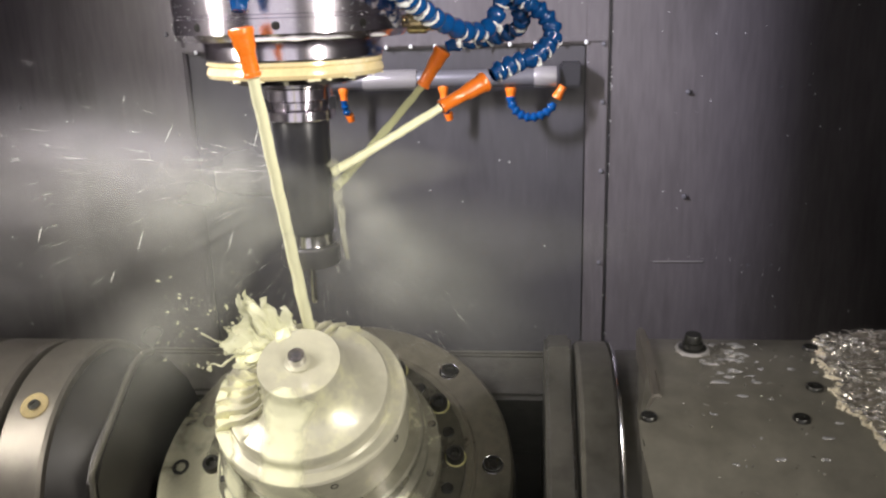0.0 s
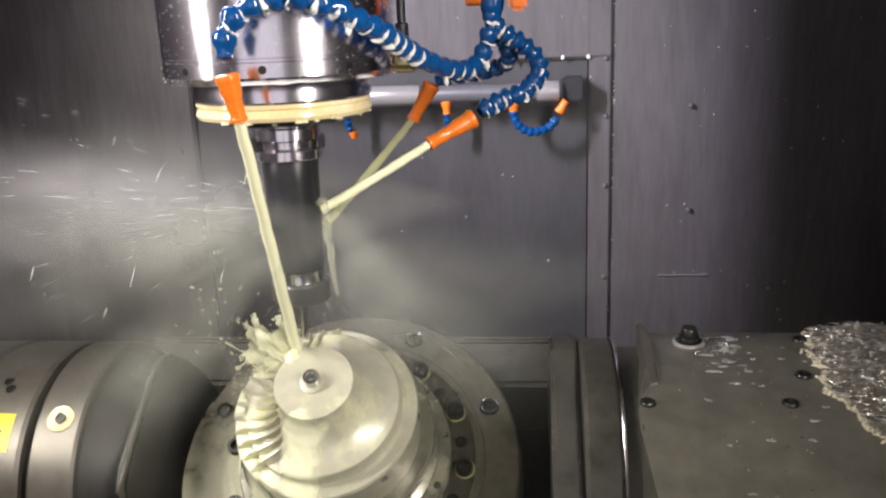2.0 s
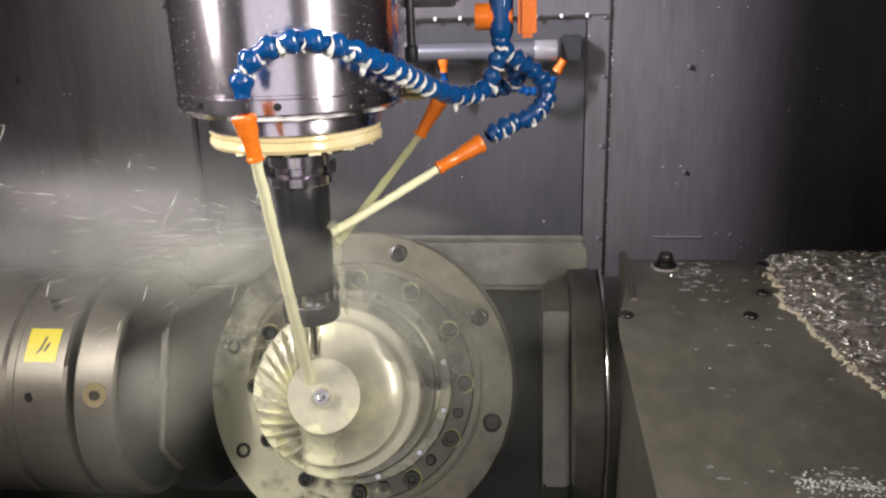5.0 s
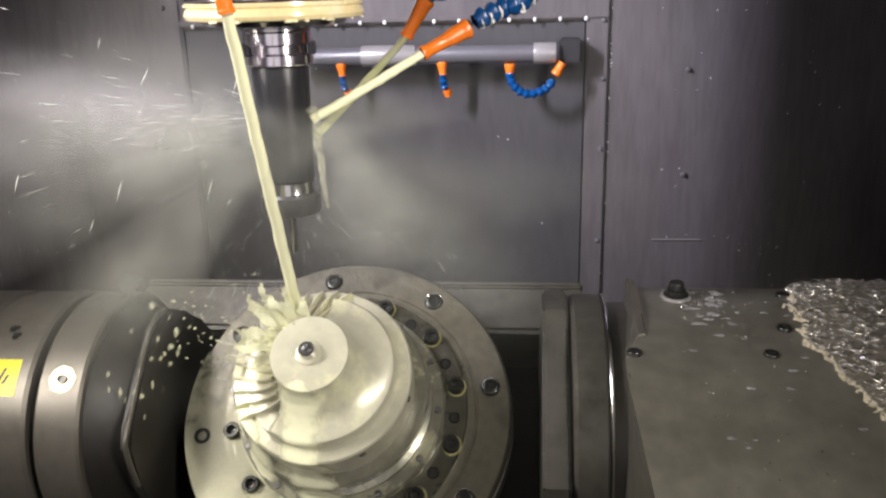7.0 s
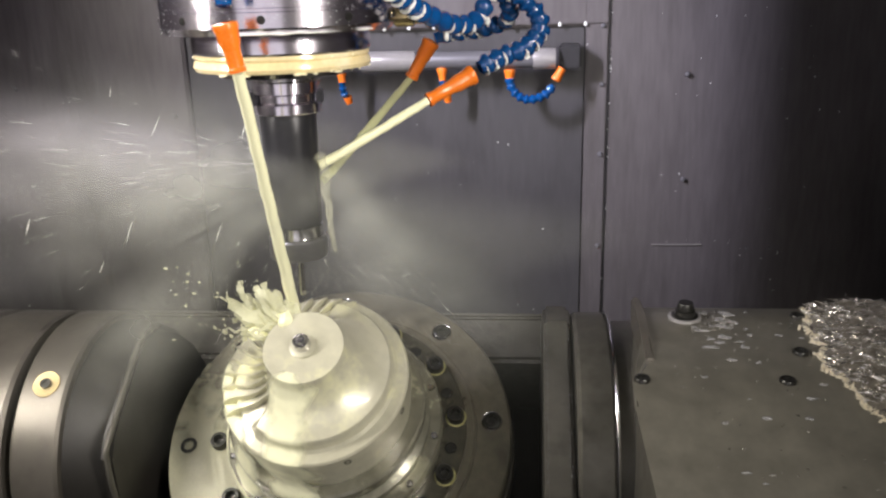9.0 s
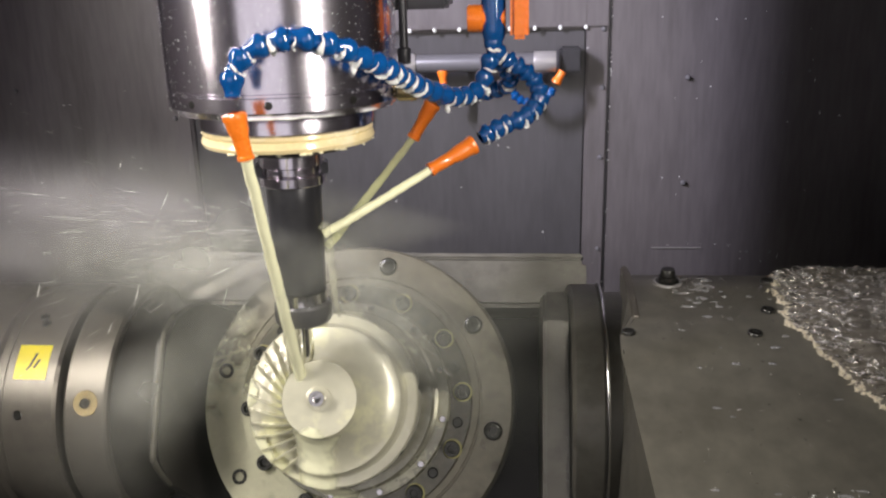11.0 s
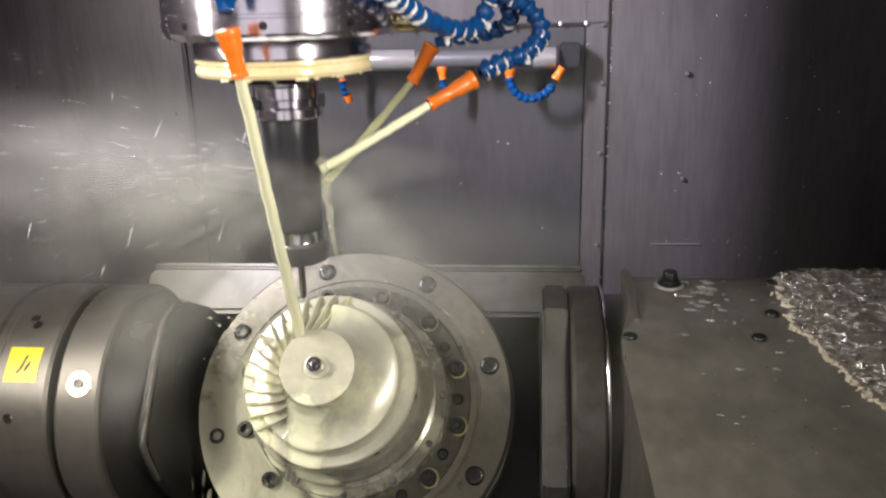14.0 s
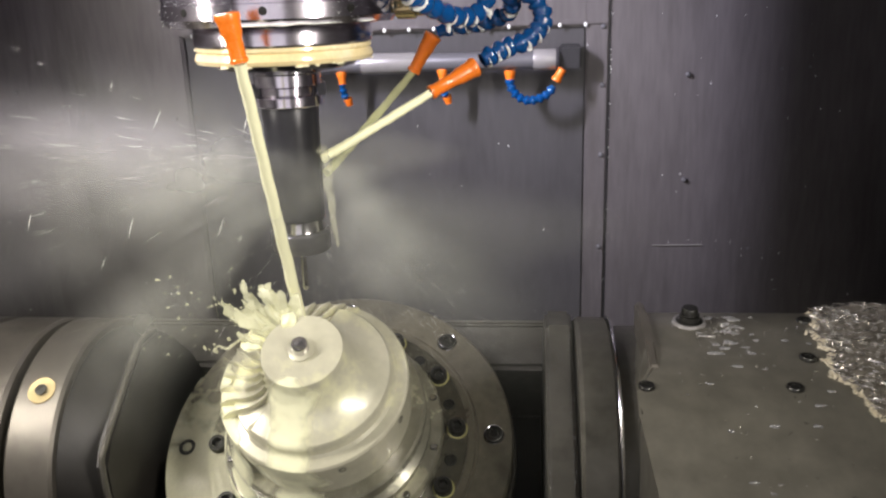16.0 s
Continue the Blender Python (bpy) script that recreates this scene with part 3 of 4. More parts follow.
def hoses():
    h = thing("coolant_hose", "blue jointed coolant hoses with orange nozzles, flecked with foam", "hose")
    part("manifold", lathe([(0.0001, 1.487), (0.009, 1.488), (0.0115, 1.494), (0.0125, 1.50), (0.0125, 1.62), (0.0001, 1.62)], 28, pose(-0.026, 0.86, 0)), BLUE, h)
    part("valve_cap", lathe([(0.0001, -0.026), (0.0125, -0.026), (0.0135, -0.024), (0.0135, -0.012), (0.010, -0.010), (0.010, 0.012)], 24, pose(-0.026, 0.86, 1.512, 0, 90, 0)), ORANGE, h, "orange valve cap")
    part("valve_handle", box(-0.009, 0.009, 0.835, 0.855, 1.492, 1.56, 0.004), ORANGE, h, "orange valve handle")
    hose(h, PATH_L, 0.0100, 0.0182, 0.68, 1)
    hose(h, PATH_R, 0.0104, 0.0118, 0.8, 2)
    hose(h, PATH_B, 0.0098, 0.0165, 0.4, 5)
    nozzle(h, (-0.2180, 0.6215, 1.451), (-0.213, 0.625, 1.416), 0.0085, 0.0062)
    nozzle(h, (-0.046, 0.82, 1.3915), (-0.088, 0.80, 1.370), 0.0085, 0.0062)
    nozzle(h, (-0.100, 0.95, 1.416), (-0.124, 0.95, 1.377), 0.0088, 0.0068)
    return h


def jets():
    out = []
    for k, (a, b) in enumerate(JETS):
        a, b = Vector(a), Vector(b)
        d = b - a
        n = 48
        side = d.orthogonal().normalized()
        pts = [a + d * (i / n) + side * 0.0006 * noise.noise((i * 0.35, k * 7, 0)) - Vector((0, 0, 0.004 * (i / n) * (1 - i / n))) for i in range(n + 1)]
        ob = part("coolant_jet", tube(pts, 0.0047 if k == 0 else 0.0042, 16, None, 0.16, k * 11, 1.35 if k == 0 else 1.1), JET_THIN if k == 2 else COOLANT)
        out.append(tagged(ob, "straight jet of milky yellow coolant from a nozzle", "coolant jet", "coolant jets"))
    # run-off down the tool holder
    pts = [Vector((-0.1885 + 0.0095 * (i / 26) ** 0.7, 0.757 + 0.004 * math.sin(i * 0.3), 1.326 - 0.0042 * i)) for i in range(24)]
    bm = tube(pts, 0.0046, 14, None, 1.1, 3.1, 0.35)
    out.append(tagged(part("coolant_runoff", bm, RUNOFF), "thin yellowish stream of coolant running down the black holder", "coolant"))
    return out


def veil(name, tip, ends_top, ends_bottom, depth, material, label, n=24):
    """A thin fan of spray from tip, bulging by depth towards the viewer."""
    bm = bmesh.new()
    uvl = bm.loops.layers.uv.new("UVMap")
    grid = []
    tip, et, eb = Vector(tip), Vector(ends_top), Vector(ends_bottom)
    for i in range(n + 1):
        s = i / n
        row = []
        for j in range(n + 1):
            w = j / n
            e = et.lerp(eb, w)
            p = tip.lerp(e, s) + Vector((0, -depth * math.sin(math.pi * w) * s, -0.03 * s * s))
            row.append((bm.verts.new(p), (s, w)))
        grid.append(row)
    for i in range(n):
        for j in range(n):
            q = (grid[i][j], grid[i + 1][j], grid[i + 1][j + 1], grid[i][j + 1])
            try:
                f = bm.faces.new([c[0] for c in q])
            except ValueError:
                continue
            for loop, c in zip(f.loops, q):
                loop[uvl].uv = c[1]
    ob = part(name, bm, material)
    return tagged(ob, label, "mist", kind="stuff")


def sprays():
    out = []
    tip = (-0.21, 0.775, 1.315)
    pale = "pale mist fanning out from the spinning tool"
    out.append(veil("spray_mist", tip, (-0.86, 0.86, 1.53), (-0.82, 0.90, 0.98), 0.05, MIST, pale))
    out.append(veil("spray_mist", (-0.20, 0.79, 1.33), (-0.98, 1.10, 1.46), (-0.98, 1.14, 1.00), 0.06, MIST, pale))
    out.append(veil("spray_mist", (-0.20, 0.80, 1.30), (-0.70, 1.00, 1.30), (-0.55, 0.98, 0.98), 0.05, MIST_THIN, pale))
    out.append(veil("spray_mist", (-0.19, 0.79, 1.31), (0.13, 0.95, 1.24), (-0.12, 0.86, 0.98), 0.04, MIST_FAINT, "thin greenish spray thrown off the tool"))
    out.append(veil("spray_mist", (-0.20, 0.81, 1.29), (0.02, 1.00, 1.20), (-0.36, 0.98, 1.00), 0.03, MIST_THIN, "thin greenish spray thrown off the tool"))

    out.append(veil("spray_mist", (-0.19, 0.76, 1.29), (0.10, 0.78, 1.20), (-0.02, 0.76, 1.04), 0.04, MIST_FAINT, "thin greenish spray thrown off the tool"))
    out.append(veil("spray_mist", (-0.22, 0.76, 1.29), (-0.55, 0.74, 1.16), (-0.44, 0.70, 0.92), 0.04, MIST_THIN, pale))

    out.append(veil("spray_mist", (-0.165, 0.735, 1.325), (-0.62, 0.66, 1.42), (-0.58, 0.68, 1.12), 0.03, MIST_THIN, pale))

    out.append(veil("spray_mist", (0.16, 0.70, 1.27), (-0.58, 0.68, 1.46), (-0.58, 0.66, 1.02), 0.03, MIST_SOFT, "soft greenish haze round the tool"))

    out.append(veil("spray_mist", (-0.03, 0.80, 1.31), (-0.60, 0.82, 1.52), (-0.60, 0.82, 1.12), 0.03, MIST_THIN, pale))

    out.append(veil("spray_mist", (-0.190, 0.752, 1.335), (0.06, 0.80, 1.16), (-0.17, 0.74, 1.09), 0.02, MIST_THIN, "whitish fan of spray under the tool"))

    out.append(veil("spray_mist", (-0.10, 0.705, 1.315), (-0.40, 0.70, 1.40), (-0.40, 0.70, 1.17), 0.01, MIST_THIN, "fog hanging before the spinning holder"))

    out.append(veil("spray_mist", (-0.66, 0.66, 1.12), (0.34, 0.70, 1.44), (0.34, 0.66, 0.84), 0.03, MIST_WIDE, "faint greenish haze filling the machine"))

    def heavy(rng):
        p = Vector((-0.245 - 0.27 * rng.random(), rng.uniform(0.70, 0.84), rng.uniform(1.20, 1.42)))
        return p, Vector((rng.gauss(-0.42, 0.12), rng.uniform(-0.1, 0.1), -1)), rng.uniform(0.010, 0.030), rng.uniform(0.0003, 0.0007)

    me = slivers(11, heavy, 14)
    me.materials.append(DROP)
    out.append(tagged(new("flung_drops", me), "long bright drops falling aslant beside the tool", "drops", kind="stuff"))

    def fling(rng):
        a = rng.gauss(0, 0.20)
        s = rng.uniform(0.04, 1.0) ** 1.2
        d = Vector((-1, rng.uniform(-0.25, 0.4), a - 0.03))
        p = Vector(tip) + d * 0.62 * s - Vector((0, 0, 0.10 * s * s))
        return p, d + Vector((0, 0, -0.3 * s)), rng.uniform(0.006, 0.034), rng.uniform(0.00008, 0.00022)

    me = slivers(300, fling, 3)
    me.materials.append(DROP)
    out.append(tagged(new("flung_drops", me), "fine drops flung sideways from the spinning tool", "drops", kind="stuff"))

    def shower(rng):
        a = rng.uniform(-1.9, 1.9)
        s = rng.uniform(0.05, 1.0)
        d = Vector((math.sin(a), rng.uniform(-0.3, 0.3), -0.9 * math.cos(a * 0.6)))
        p = Vector((-0.205, 0.765, 1.25)) + d * 0.17 * s
        return p, d + Vector((0, 0, -0.5 * s)), rng.uniform(0.006, 0.018), rng.uniform(0.00006, 0.00013)

    me = slivers(190, shower, 8)
    me.materials.append(DROP)
    out.append(tagged(new("flung_drops", me), "fine shower of drops round the cutter", "drops", kind="stuff"))
    return out


# ---- trunnion: carriage that slides, cradle that tilts, table that turns ----
AX, AY, AZ = -0.214, 0.973, 1.046
H0 = 0.0177


def bolt_mesh(r, h):
    """A socket-head screw: dark head with a hexagon hollow."""
    bm = lathe([(r, 0), (r, h * 0.85), (r * 0.92, h), (r * 0.58, h)], 20)
    lathe([(r * 0.58, h), (r * 0.52, h * 0.45), (0.0001, h * 0.4)], 6, None, bm)
    return bm


def carriage():
    """The bearing blocks; origin on the tilt axis at the table's middle."""
    c = thing("trunnion_carriage", "oily grey cast trunnion base with covered bearing blocks", "machine base")
    # right-hand bearing block with a low top and a sloping front cover
    x1 = 0.80
    prof = [(-0.082, 0.203), (-0.12, 0.2010), (-0.17, 0.1940), (-0.2135, 0.186), (-0.235, 0.1775), (-0.30, 0.146), (-0.372, 0.112), (-0.410, 0.094), (-0.420, 0.080), (-0.422, -0.42),
            (-0.05, -0.42), (-0.05, 0.12), (-0.055, 0.17), (-0.068, 0.196)]
    bm = bmesh.new()
    a = [bm.verts.new((0.324 if y > -0.19 else 0.299 + (0.11 * max(0.0, -0.2 - y) if z > 0 else 0.0), y, z)) for y, z in prof]
    b = [bm.verts.new((x1, y, z)) for y, z in prof]
    bm.faces.new(a)
    bm.faces.new(b[::-1])
    for i in range(len(prof)):
        j = (i + 1) % len(prof)
        bm.faces.new((a[i], b[i], b[j], a[j]))
    bmesh.ops.bevel(bm, geom=[e for e in bm.edges if abs(e.verts[0].co.x - e.verts[1].co.x) < 0.03 and max(e.verts[0].co.x, e.verts[1].co.x) < 0.35], offset=0.003, segments=3, affect="EDGES")
    part("bearing_cover", bm, COVER, c, "wet dark grey sloping cover")
    bm = bmesh.new()
    x0 = 0.322
    pr = [(-0.070, 0.210), (-0.10, 0.2095), (-0.15, 0.203), (-0.182, 0.194), (-0.187, 0.176), (-0.075, 0.18)]
    a = [bm.verts.new((x0 - 0.004, y, z)) for y, z in pr]
    b = [bm.verts.new((x0 + 0.004, y, z)) for y, z in pr]
    bm.faces.new(a)
    bm.faces.new(b[::-1])
    for i in range(len(pr)):
        j = (i + 1) % len(pr)
        bm.faces.new((a[i], b[i], b[j], a[j]))
    bmesh.ops.bevel(bm, geom=bm.edges[:], offset=0.002, segments=2, affect="EDGES")
    part("seal_lip", bm, CAST, c, "raised lip beside the tilting disc")
    # core darkened for the shade in the gap beside the disc
    part("bearing_core", lathe([(0.0001, 0.300), (0.143, 0.300), (0.144, 0.345), (0.0001, 0.345)], 64, TURN_X), CRADLE_IRON, c, "oily bearing core, darkened for the shade in its gap")
    bm = lathe([(0.0001, 0.016), (0.0065, 0.016), (0.0075, 0.014), (0.0078, 0.009), (0.0092, 0.0085), (0.0095, 0.004), (0.0125, 0.003), (0.013, 0)], 24, pose(0.364, -0.104, 0.2018, 5, 0, 0))
    part("lifting_plug", bm, BOLT_DARK, c, "black plug with a pale washer")
    part("washer", lathe([(0.010, 0.0032), (0.0145, 0.0030), (0.0155, 0)], 24, pose(0.364, -0.104, 0.2016, 5, 0, 0)), PIPE_LIGHT, c, "pale washer")
    for x, y, z in ((0.312, -0.2065, 0.1868), (0.430, -0.2055, 0.1868), (0.468, -0.10, 0.2018), (0.452, -0.165, 0.1945)):
        part("screw", lathe([(0.0001, 0.0012), (0.0035, 0.0012), (0.0038, 0.003), (0.006, 0.003), (0.0068, 0.0018), (0.007, 0)], 18, pose(x, y, z, 4, 0, 0)), BOLT_DARK, c)
    # left-hand drive housing
    part("drive_housing", lathe([(0.0001, -0.62), (0.147, -0.62), (0.150, -0.615), (0.150, -0.412), (0.146, -0.408), (0.146, -0.398), (0.150, -0.394), (0.150, -0.334), (0.147, -0.330), (0.0001, -0.330)], 128, TURN_X),
         CAST, c, "wet grey cylindrical drive housing")
    # yellow sticker on the curve
    bm = bmesh.new()
    rows = []
    for i in range(9):
        t = radians(34 + 16 * i / 8)
        rows.append([bm.verts.new((x, -0.1506 * math.cos(t), 0.1506 * math.sin(t))) for x in (-0.3845, -0.3445)])
    for p, q in zip(rows, rows[1:]):
        bm.faces.new((p[0], p[1], q[1], q[0]))
    st = part("warning_sticker", bm, YELLOW, c, "yellow warning sticker with a dark mark")
    bm = bmesh.new()
    for k, (u, t0, t1) in enumerate(((-0.366, 40, 46), (-0.361, 39, 43), (-0.370, 38, 40.5))):
        vs = []
        for t, dx in ((t0, 0), (t1, 0.005)):
            t = radians(t)
            vs += [bm.verts.new((u + dx - 0.0015, -0.1509 * math.cos(t), 0.1509 * math.sin(t))), bm.verts.new((u + dx + 0.0015, -0.1509 * math.cos(t), 0.1509 * math.sin(t)))]
        bm.faces.new((vs[0], vs[1], vs[3], vs[2]))
    part("mark", bm, DARK, st)
    for x, t in ((-0.365, 62), (-0.375, 18), (-0.372, 66)):
        t = radians(t)
        part("screw", lathe([(0.0001, 0.0005), (0.004, 0.0005), (0.0048, 0.0012), (0.006, 0)], 14, Matrix.Translation((x, -0.150 * math.cos(t), 0.150 * math.sin(t))) @ pose(0, 0, 0, 90 - math.degrees(t), 0, 0)), BOLT_DARK, c)
    part("bed", box(-0.62, 0.56, -0.20, 0.20, -0.42, -0.33, 0.01), CAST_SHADE, c, "dark lower bed")
    return c


# border of the heap and height of the cover, from front to back
HEAP_Y, HEAP_X = [-0.37, -0.325, -0.234, -0.18, -0.104, -0.08], [0.578, 0.546, 0.482, 0.466, 0.474, 0.478]
COVER_Y, COVER_Z = [-0.42, -0.41, -0.372, -0.30, -0.235, -0.2135, -0.17, -0.12, -0.082], [0.08, 0.094, 0.112, 0.146, 0.1775, 0.186, 0.194, 0.201, 0.203]


def chips():
    def at(rng):
        while True:
            x, y = rng.uniform(0.445, 0.640), rng.uniform(-0.37, -0.082)
            edge = np.interp(y, HEAP_Y, HEAP_X)
            if x > edge + 0.012 * noise.noise((y * 60, 3, 0)):
                break
        top = np.interp(y, COVER_Y, COVER_Z)
        d = Vector((1, rng.gauss(-0.25, 0.45), rng.uniform(-0.25, 0.25)))
        heap = 0.012 * min(1, (x - 0.45) / 0.05)
        big = rng.random() < 0.12
        return Vector((x, y, top + heap * 0.75 + rng.uniform(-0.002, 0.0035))), d, rng.uniform(0.008, 0.016) if big else rng.uniform(0.0025, 0.008), rng.uniform(0.0009, 0.0018) if big else rng.uniform(0.0004, 0.0010)

    # the packed, wet bulk of the heap
    nx, ny = 44, 72
    v, f = [], []
    for j in range(ny + 1):
        y = -0.368 + 0.285 * j / ny
        rim = float(np.interp(y, HEAP_Y, HEAP_X)) + 0.012 * noise.noise((y * 60, 3, 0))
        top = float(np.interp(y, COVER_Y, COVER_Z))
        for i in range(nx + 1):
            x = rim + (0.640 - rim) * i / nx
            h = 0.010 * min(1, (x - rim) / 0.04) ** 0.6 + 0.0035 * noise.noise((x * 60, y * 150, 0)) * min(1, i / 5) + 0.0016 * noise.noise((x * 160, y * 420, 4)) * min(1, i / 4)
            v.append((x, y, top + max(0.0006, h) - (0.004 if i == 0 else 0)))
    for j in range(ny):
        for i in range(nx):
            a = j * (nx + 1) + i
            f.append((a, a + 1, a + nx + 2, a + nx + 1))
    me = bpy.data.meshes.new("packed_chips")
    me.from_pydata(v, [], f)
    me.polygons.foreach_set("use_smooth", [True] * len(me.polygons))
    me.materials.append(HEAP)
    bulk = tagged(new("packed_chips", me), "packed brown wet swarf under the loose chips", "chips", kind="stuff")

    me = slivers(4300, at, 21)
    me.materials.append(CHIPS)
    heap = tagged(new("chip_heap", me), "heap of wet shiny metal chips on the cover", "chips", kind="stuff")

    def loose(rng):
        x, y = rng.uniform(0.34, 0.47), rng.uniform(-0.37, -0.095)
        if rng.random() < 0.4:
            x, y = rng.gauss(0.385, 0.012), min(-0.093, rng.gauss(-0.12, 0.022))
        elif rng.random() < 0.4:
            y = rng.uniform(-0.380, -0.358)
            x = rng.uniform(0.40, 0.58)
        x = max(x, 0.336)
        top = np.interp(y, COVER_Y, COVER_Z)
        return Vector((x, y, top + 0.001)), Vector((rng.uniform(-1, 1), rng.uniform(-1, 1), 0.1)), rng.uniform(0.001, 0.006), rng.uniform(0.0003, 0.0007)

    # beads of coolant on the cover; the cluster by the plug imitates bright reflections
    bm = bmesh.new()
    rng = random.Random(31)
    for i in range(64):
        x, y = (rng.gauss(0.392, 0.013), rng.gauss(-0.125, 0.022)) if i < 34 else (rng.uniform(0.35, 0.50), rng.uniform(-0.34, -0.10)) if i < 48 else (rng.uniform(0.36, 0.58), rng.uniform(-0.375, -0.358))
        y = min(y, -0.092)
        top = float(np.interp(y, COVER_Y, COVER_Z))
        lump((x, y, top + 0.0005), rng.uniform(0.0010, 0.0026), i * 3.1, (rng.uniform(1.2, 2.8), 1.0, 0.45), bm, 0.5)
    beads = tagged(part("glint_beads", bm, WATER), "beads of coolant on the cover, standing in for its bright glints", "drops", kind="stuff")

    def fold(rng):
        x = 0.60 - 0.17 * rng.random() ** 1.6
        y = rng.gauss(-0.374, 0.004) + 0.004 * noise.noise((x * 50, 0, 2))
        return Vector((x, y, float(np.interp(y, COVER_Y, COVER_Z)) + rng.uniform(0, 0.0012))), Vector((rng.uniform(-1, 1), rng.uniform(-0.4, 0.4), 0.1)), rng.uniform(0.001, 0.005), rng.uniform(0.0003, 0.0009)

    fold_mesh = slivers(800, fold, 27)
    fold_mesh.materials.append(FOAM)
    fringe = tagged(new("foam_fringe", fold_mesh), "bright froth caught along the fold of the cover", "foam", kind="stuff")
    me = slivers(260, loose, 22)
    me.materials.append(CHIPS)
    def border(rng):
        y = rng.uniform(-0.37, -0.082)
        x = np.interp(y, HEAP_Y, HEAP_X) + rng.gauss(0.003, 0.003) + 0.012 * noise.noise((y * 60, 3, 0))
        top = np.interp(y, COVER_Y, COVER_Z)
        return Vector((x, y, top + rng.uniform(0, 0.002))), Vector((rng.uniform(-1, 1), rng.uniform(-1, 1), 0.2)), rng.uniform(0.003, 0.009), rng.uniform(0.0007, 0.0018)

    edge_mesh = slivers(700, border, 23)
    edge_mesh.materials.append(FROTH)
    froth = tagged(new("froth_edge", edge_mesh), "beige froth along the border of the chip heap", "foam", kind="stuff")
    return [froth, fringe, bulk, heap, beads, tagged(new("loose_chips", me), "scattered small wet chips on the cover", "chips", kind="stuff")]


def cradle():
    """Tilting U-shaped cradle; its z is the table's normal."""
    c = thing("tilting_cradle", "oily grey cast cradle between two bearing discs", "machine cradle")
    part("base_plate", box(-0.322, 0.296, -0.18, 0.150, -0.215, -0.170, 0.006), CAST_SHADE, c, "sunken base, coloured dark for the shade under the table")
    part("back_beam", box(-0.322, 0.296, 0.128, 0.193, -0.215, -0.034, 0.006), BEAM_IRON, c, "grey rear beam")
    part("drum", lathe([(0.0001, -0.19), (0.180, -0.19), (0.184, -0.185), (0.184, -0.062), (0.0001, -0.060)], 96, pose(0, 0, H0)), CRADLE_IRON, c, "round body under the table")
    part("back_rib", box(-0.318, 0.292, 0.1935, 0.202, -0.060, -0.0345, 0.003), BEAM_IRON, c)
    for side in (1, -1):
        if side > 0:
            xa, xb, xc, xd = 0.234, 0.264, 0.266, 0.303
        else:
            xa, xb, xc, xd = -0.226, -0.2135, -0.321, -0.268
        # arm: plate with rounded head
        bm = bmesh.new()
        prof = [(-0.135, 0.085), (-0.105, 0.118), (0.095, 0.118), (0.132, 0.090), (0.138, 0.0)][::-1] if side > 0 else [(-0.105, 0.070), (-0.080, 0.116), (-0.055, 0.126), (0.060, 0.126), (0.098, 0.100), (0.118, 0.05), (0.126, 0.0)][::-1]
        prof += [(-0.150, -0.06), (-0.150, -0.21), (0.126, -0.21), (0.126, -0.06)]
        a = [bm.verts.new((xa, y, z)) for y, z in prof]
        b = [bm.verts.new((xb, y, z)) for y, z in prof]
        bm.faces.new(a)
        bm.faces.new(b[::-1])
        for i in range(len(prof)):
            j = (i + 1) % len(prof)
            bm.faces.new((a[i], b[i], b[j], a[j]))
        bmesh.ops.bevel(bm, geom=[e for e in bm.edges if abs(e.verts[0].co.x - e.verts[1].co.x) < 1e-6], offset=0.004, segments=2, affect="EDGES")
        # left arm takes the near-black tone as if it lay in shade
        part("arm", bm, BEAM_IRON if side > 0 else CAST_SHADE, c)
        if side < 0:
            # paler strip along the arm's edge stands for the light on it
            edge = smooth_path([(xb - 0.004, y, z) for y, z in ((-0.106, 0.068), (-0.080, 0.1145), (-0.055, 0.1245), (0.060, 0.1245), (0.098, 0.098))], 0.004)
            part("lit_edge", tube(edge, 0.0030, 12, None, 0.25, 2.0, 1.0), CRADLE_IRON, c, "wet grey strip drawn as the lit edge of the arm")
        # coolant beads placed as the glints along the edges
        rng = random.Random(60 + side)
        for x in ((xa + 0.003, xb - 0.004) if side > 0 else (xb - 0.004,)):
            bm = bmesh.new()
            for i in range(46):
                y = -0.10 + 0.19 * rng.random()
                top = 0.1185 if side > 0 else float(np.interp(y, [-0.105, -0.080, -0.055, 0.060, 0.098], [0.070, 0.116, 0.126, 0.126, 0.100])) + 0.0028
                lump((x + rng.gauss(0, 0.0012), y, top), rng.uniform(0.0002, 0.0005), i * 1.3 + x * 90, (0.8, rng.uniform(1, 3.5), 0.6), bm, 0.5)
            tagged(part("wet_glint_beads", bm, WATER, c, "row of coolant beads drawn for the glints along the arm's edge"), kind="stuff")
        r = 0.153 if side > 0 else 0.150
        # right disc gets the darker tone, so its shade sits in the colour
        part("bearing_disc", lathe([(0.0001, xc), (r - 0.004, xc), (r, xc + 0.004), (r, xd - 0.003), (r - 0.003, xd), (0.0001, xd)], 128, TURN_X), CRADLE_IRON if side > 0 else CAST, c)
        if side > 0:
            # thin streaks of coolant double as the bright glints of both edges
            for x in (xa + 0.0035, xb - 0.0035):
                wet = [Vector((x + 0.0006 * noise.noise((i * 0.4, x * 90, 0)), (-0.1503 if i < 13 else -0.1503 + 0.015 * (i - 13) / 15), -0.21 + 0.0115 * i)) for i in range(26)]
                part("wet_edge_glint", tube(wet, 0.0009, 8, None, 0.7, x * 40, 0.3), RUNOFF, c, "thin coolant streak drawn as the bright glint on the edge")
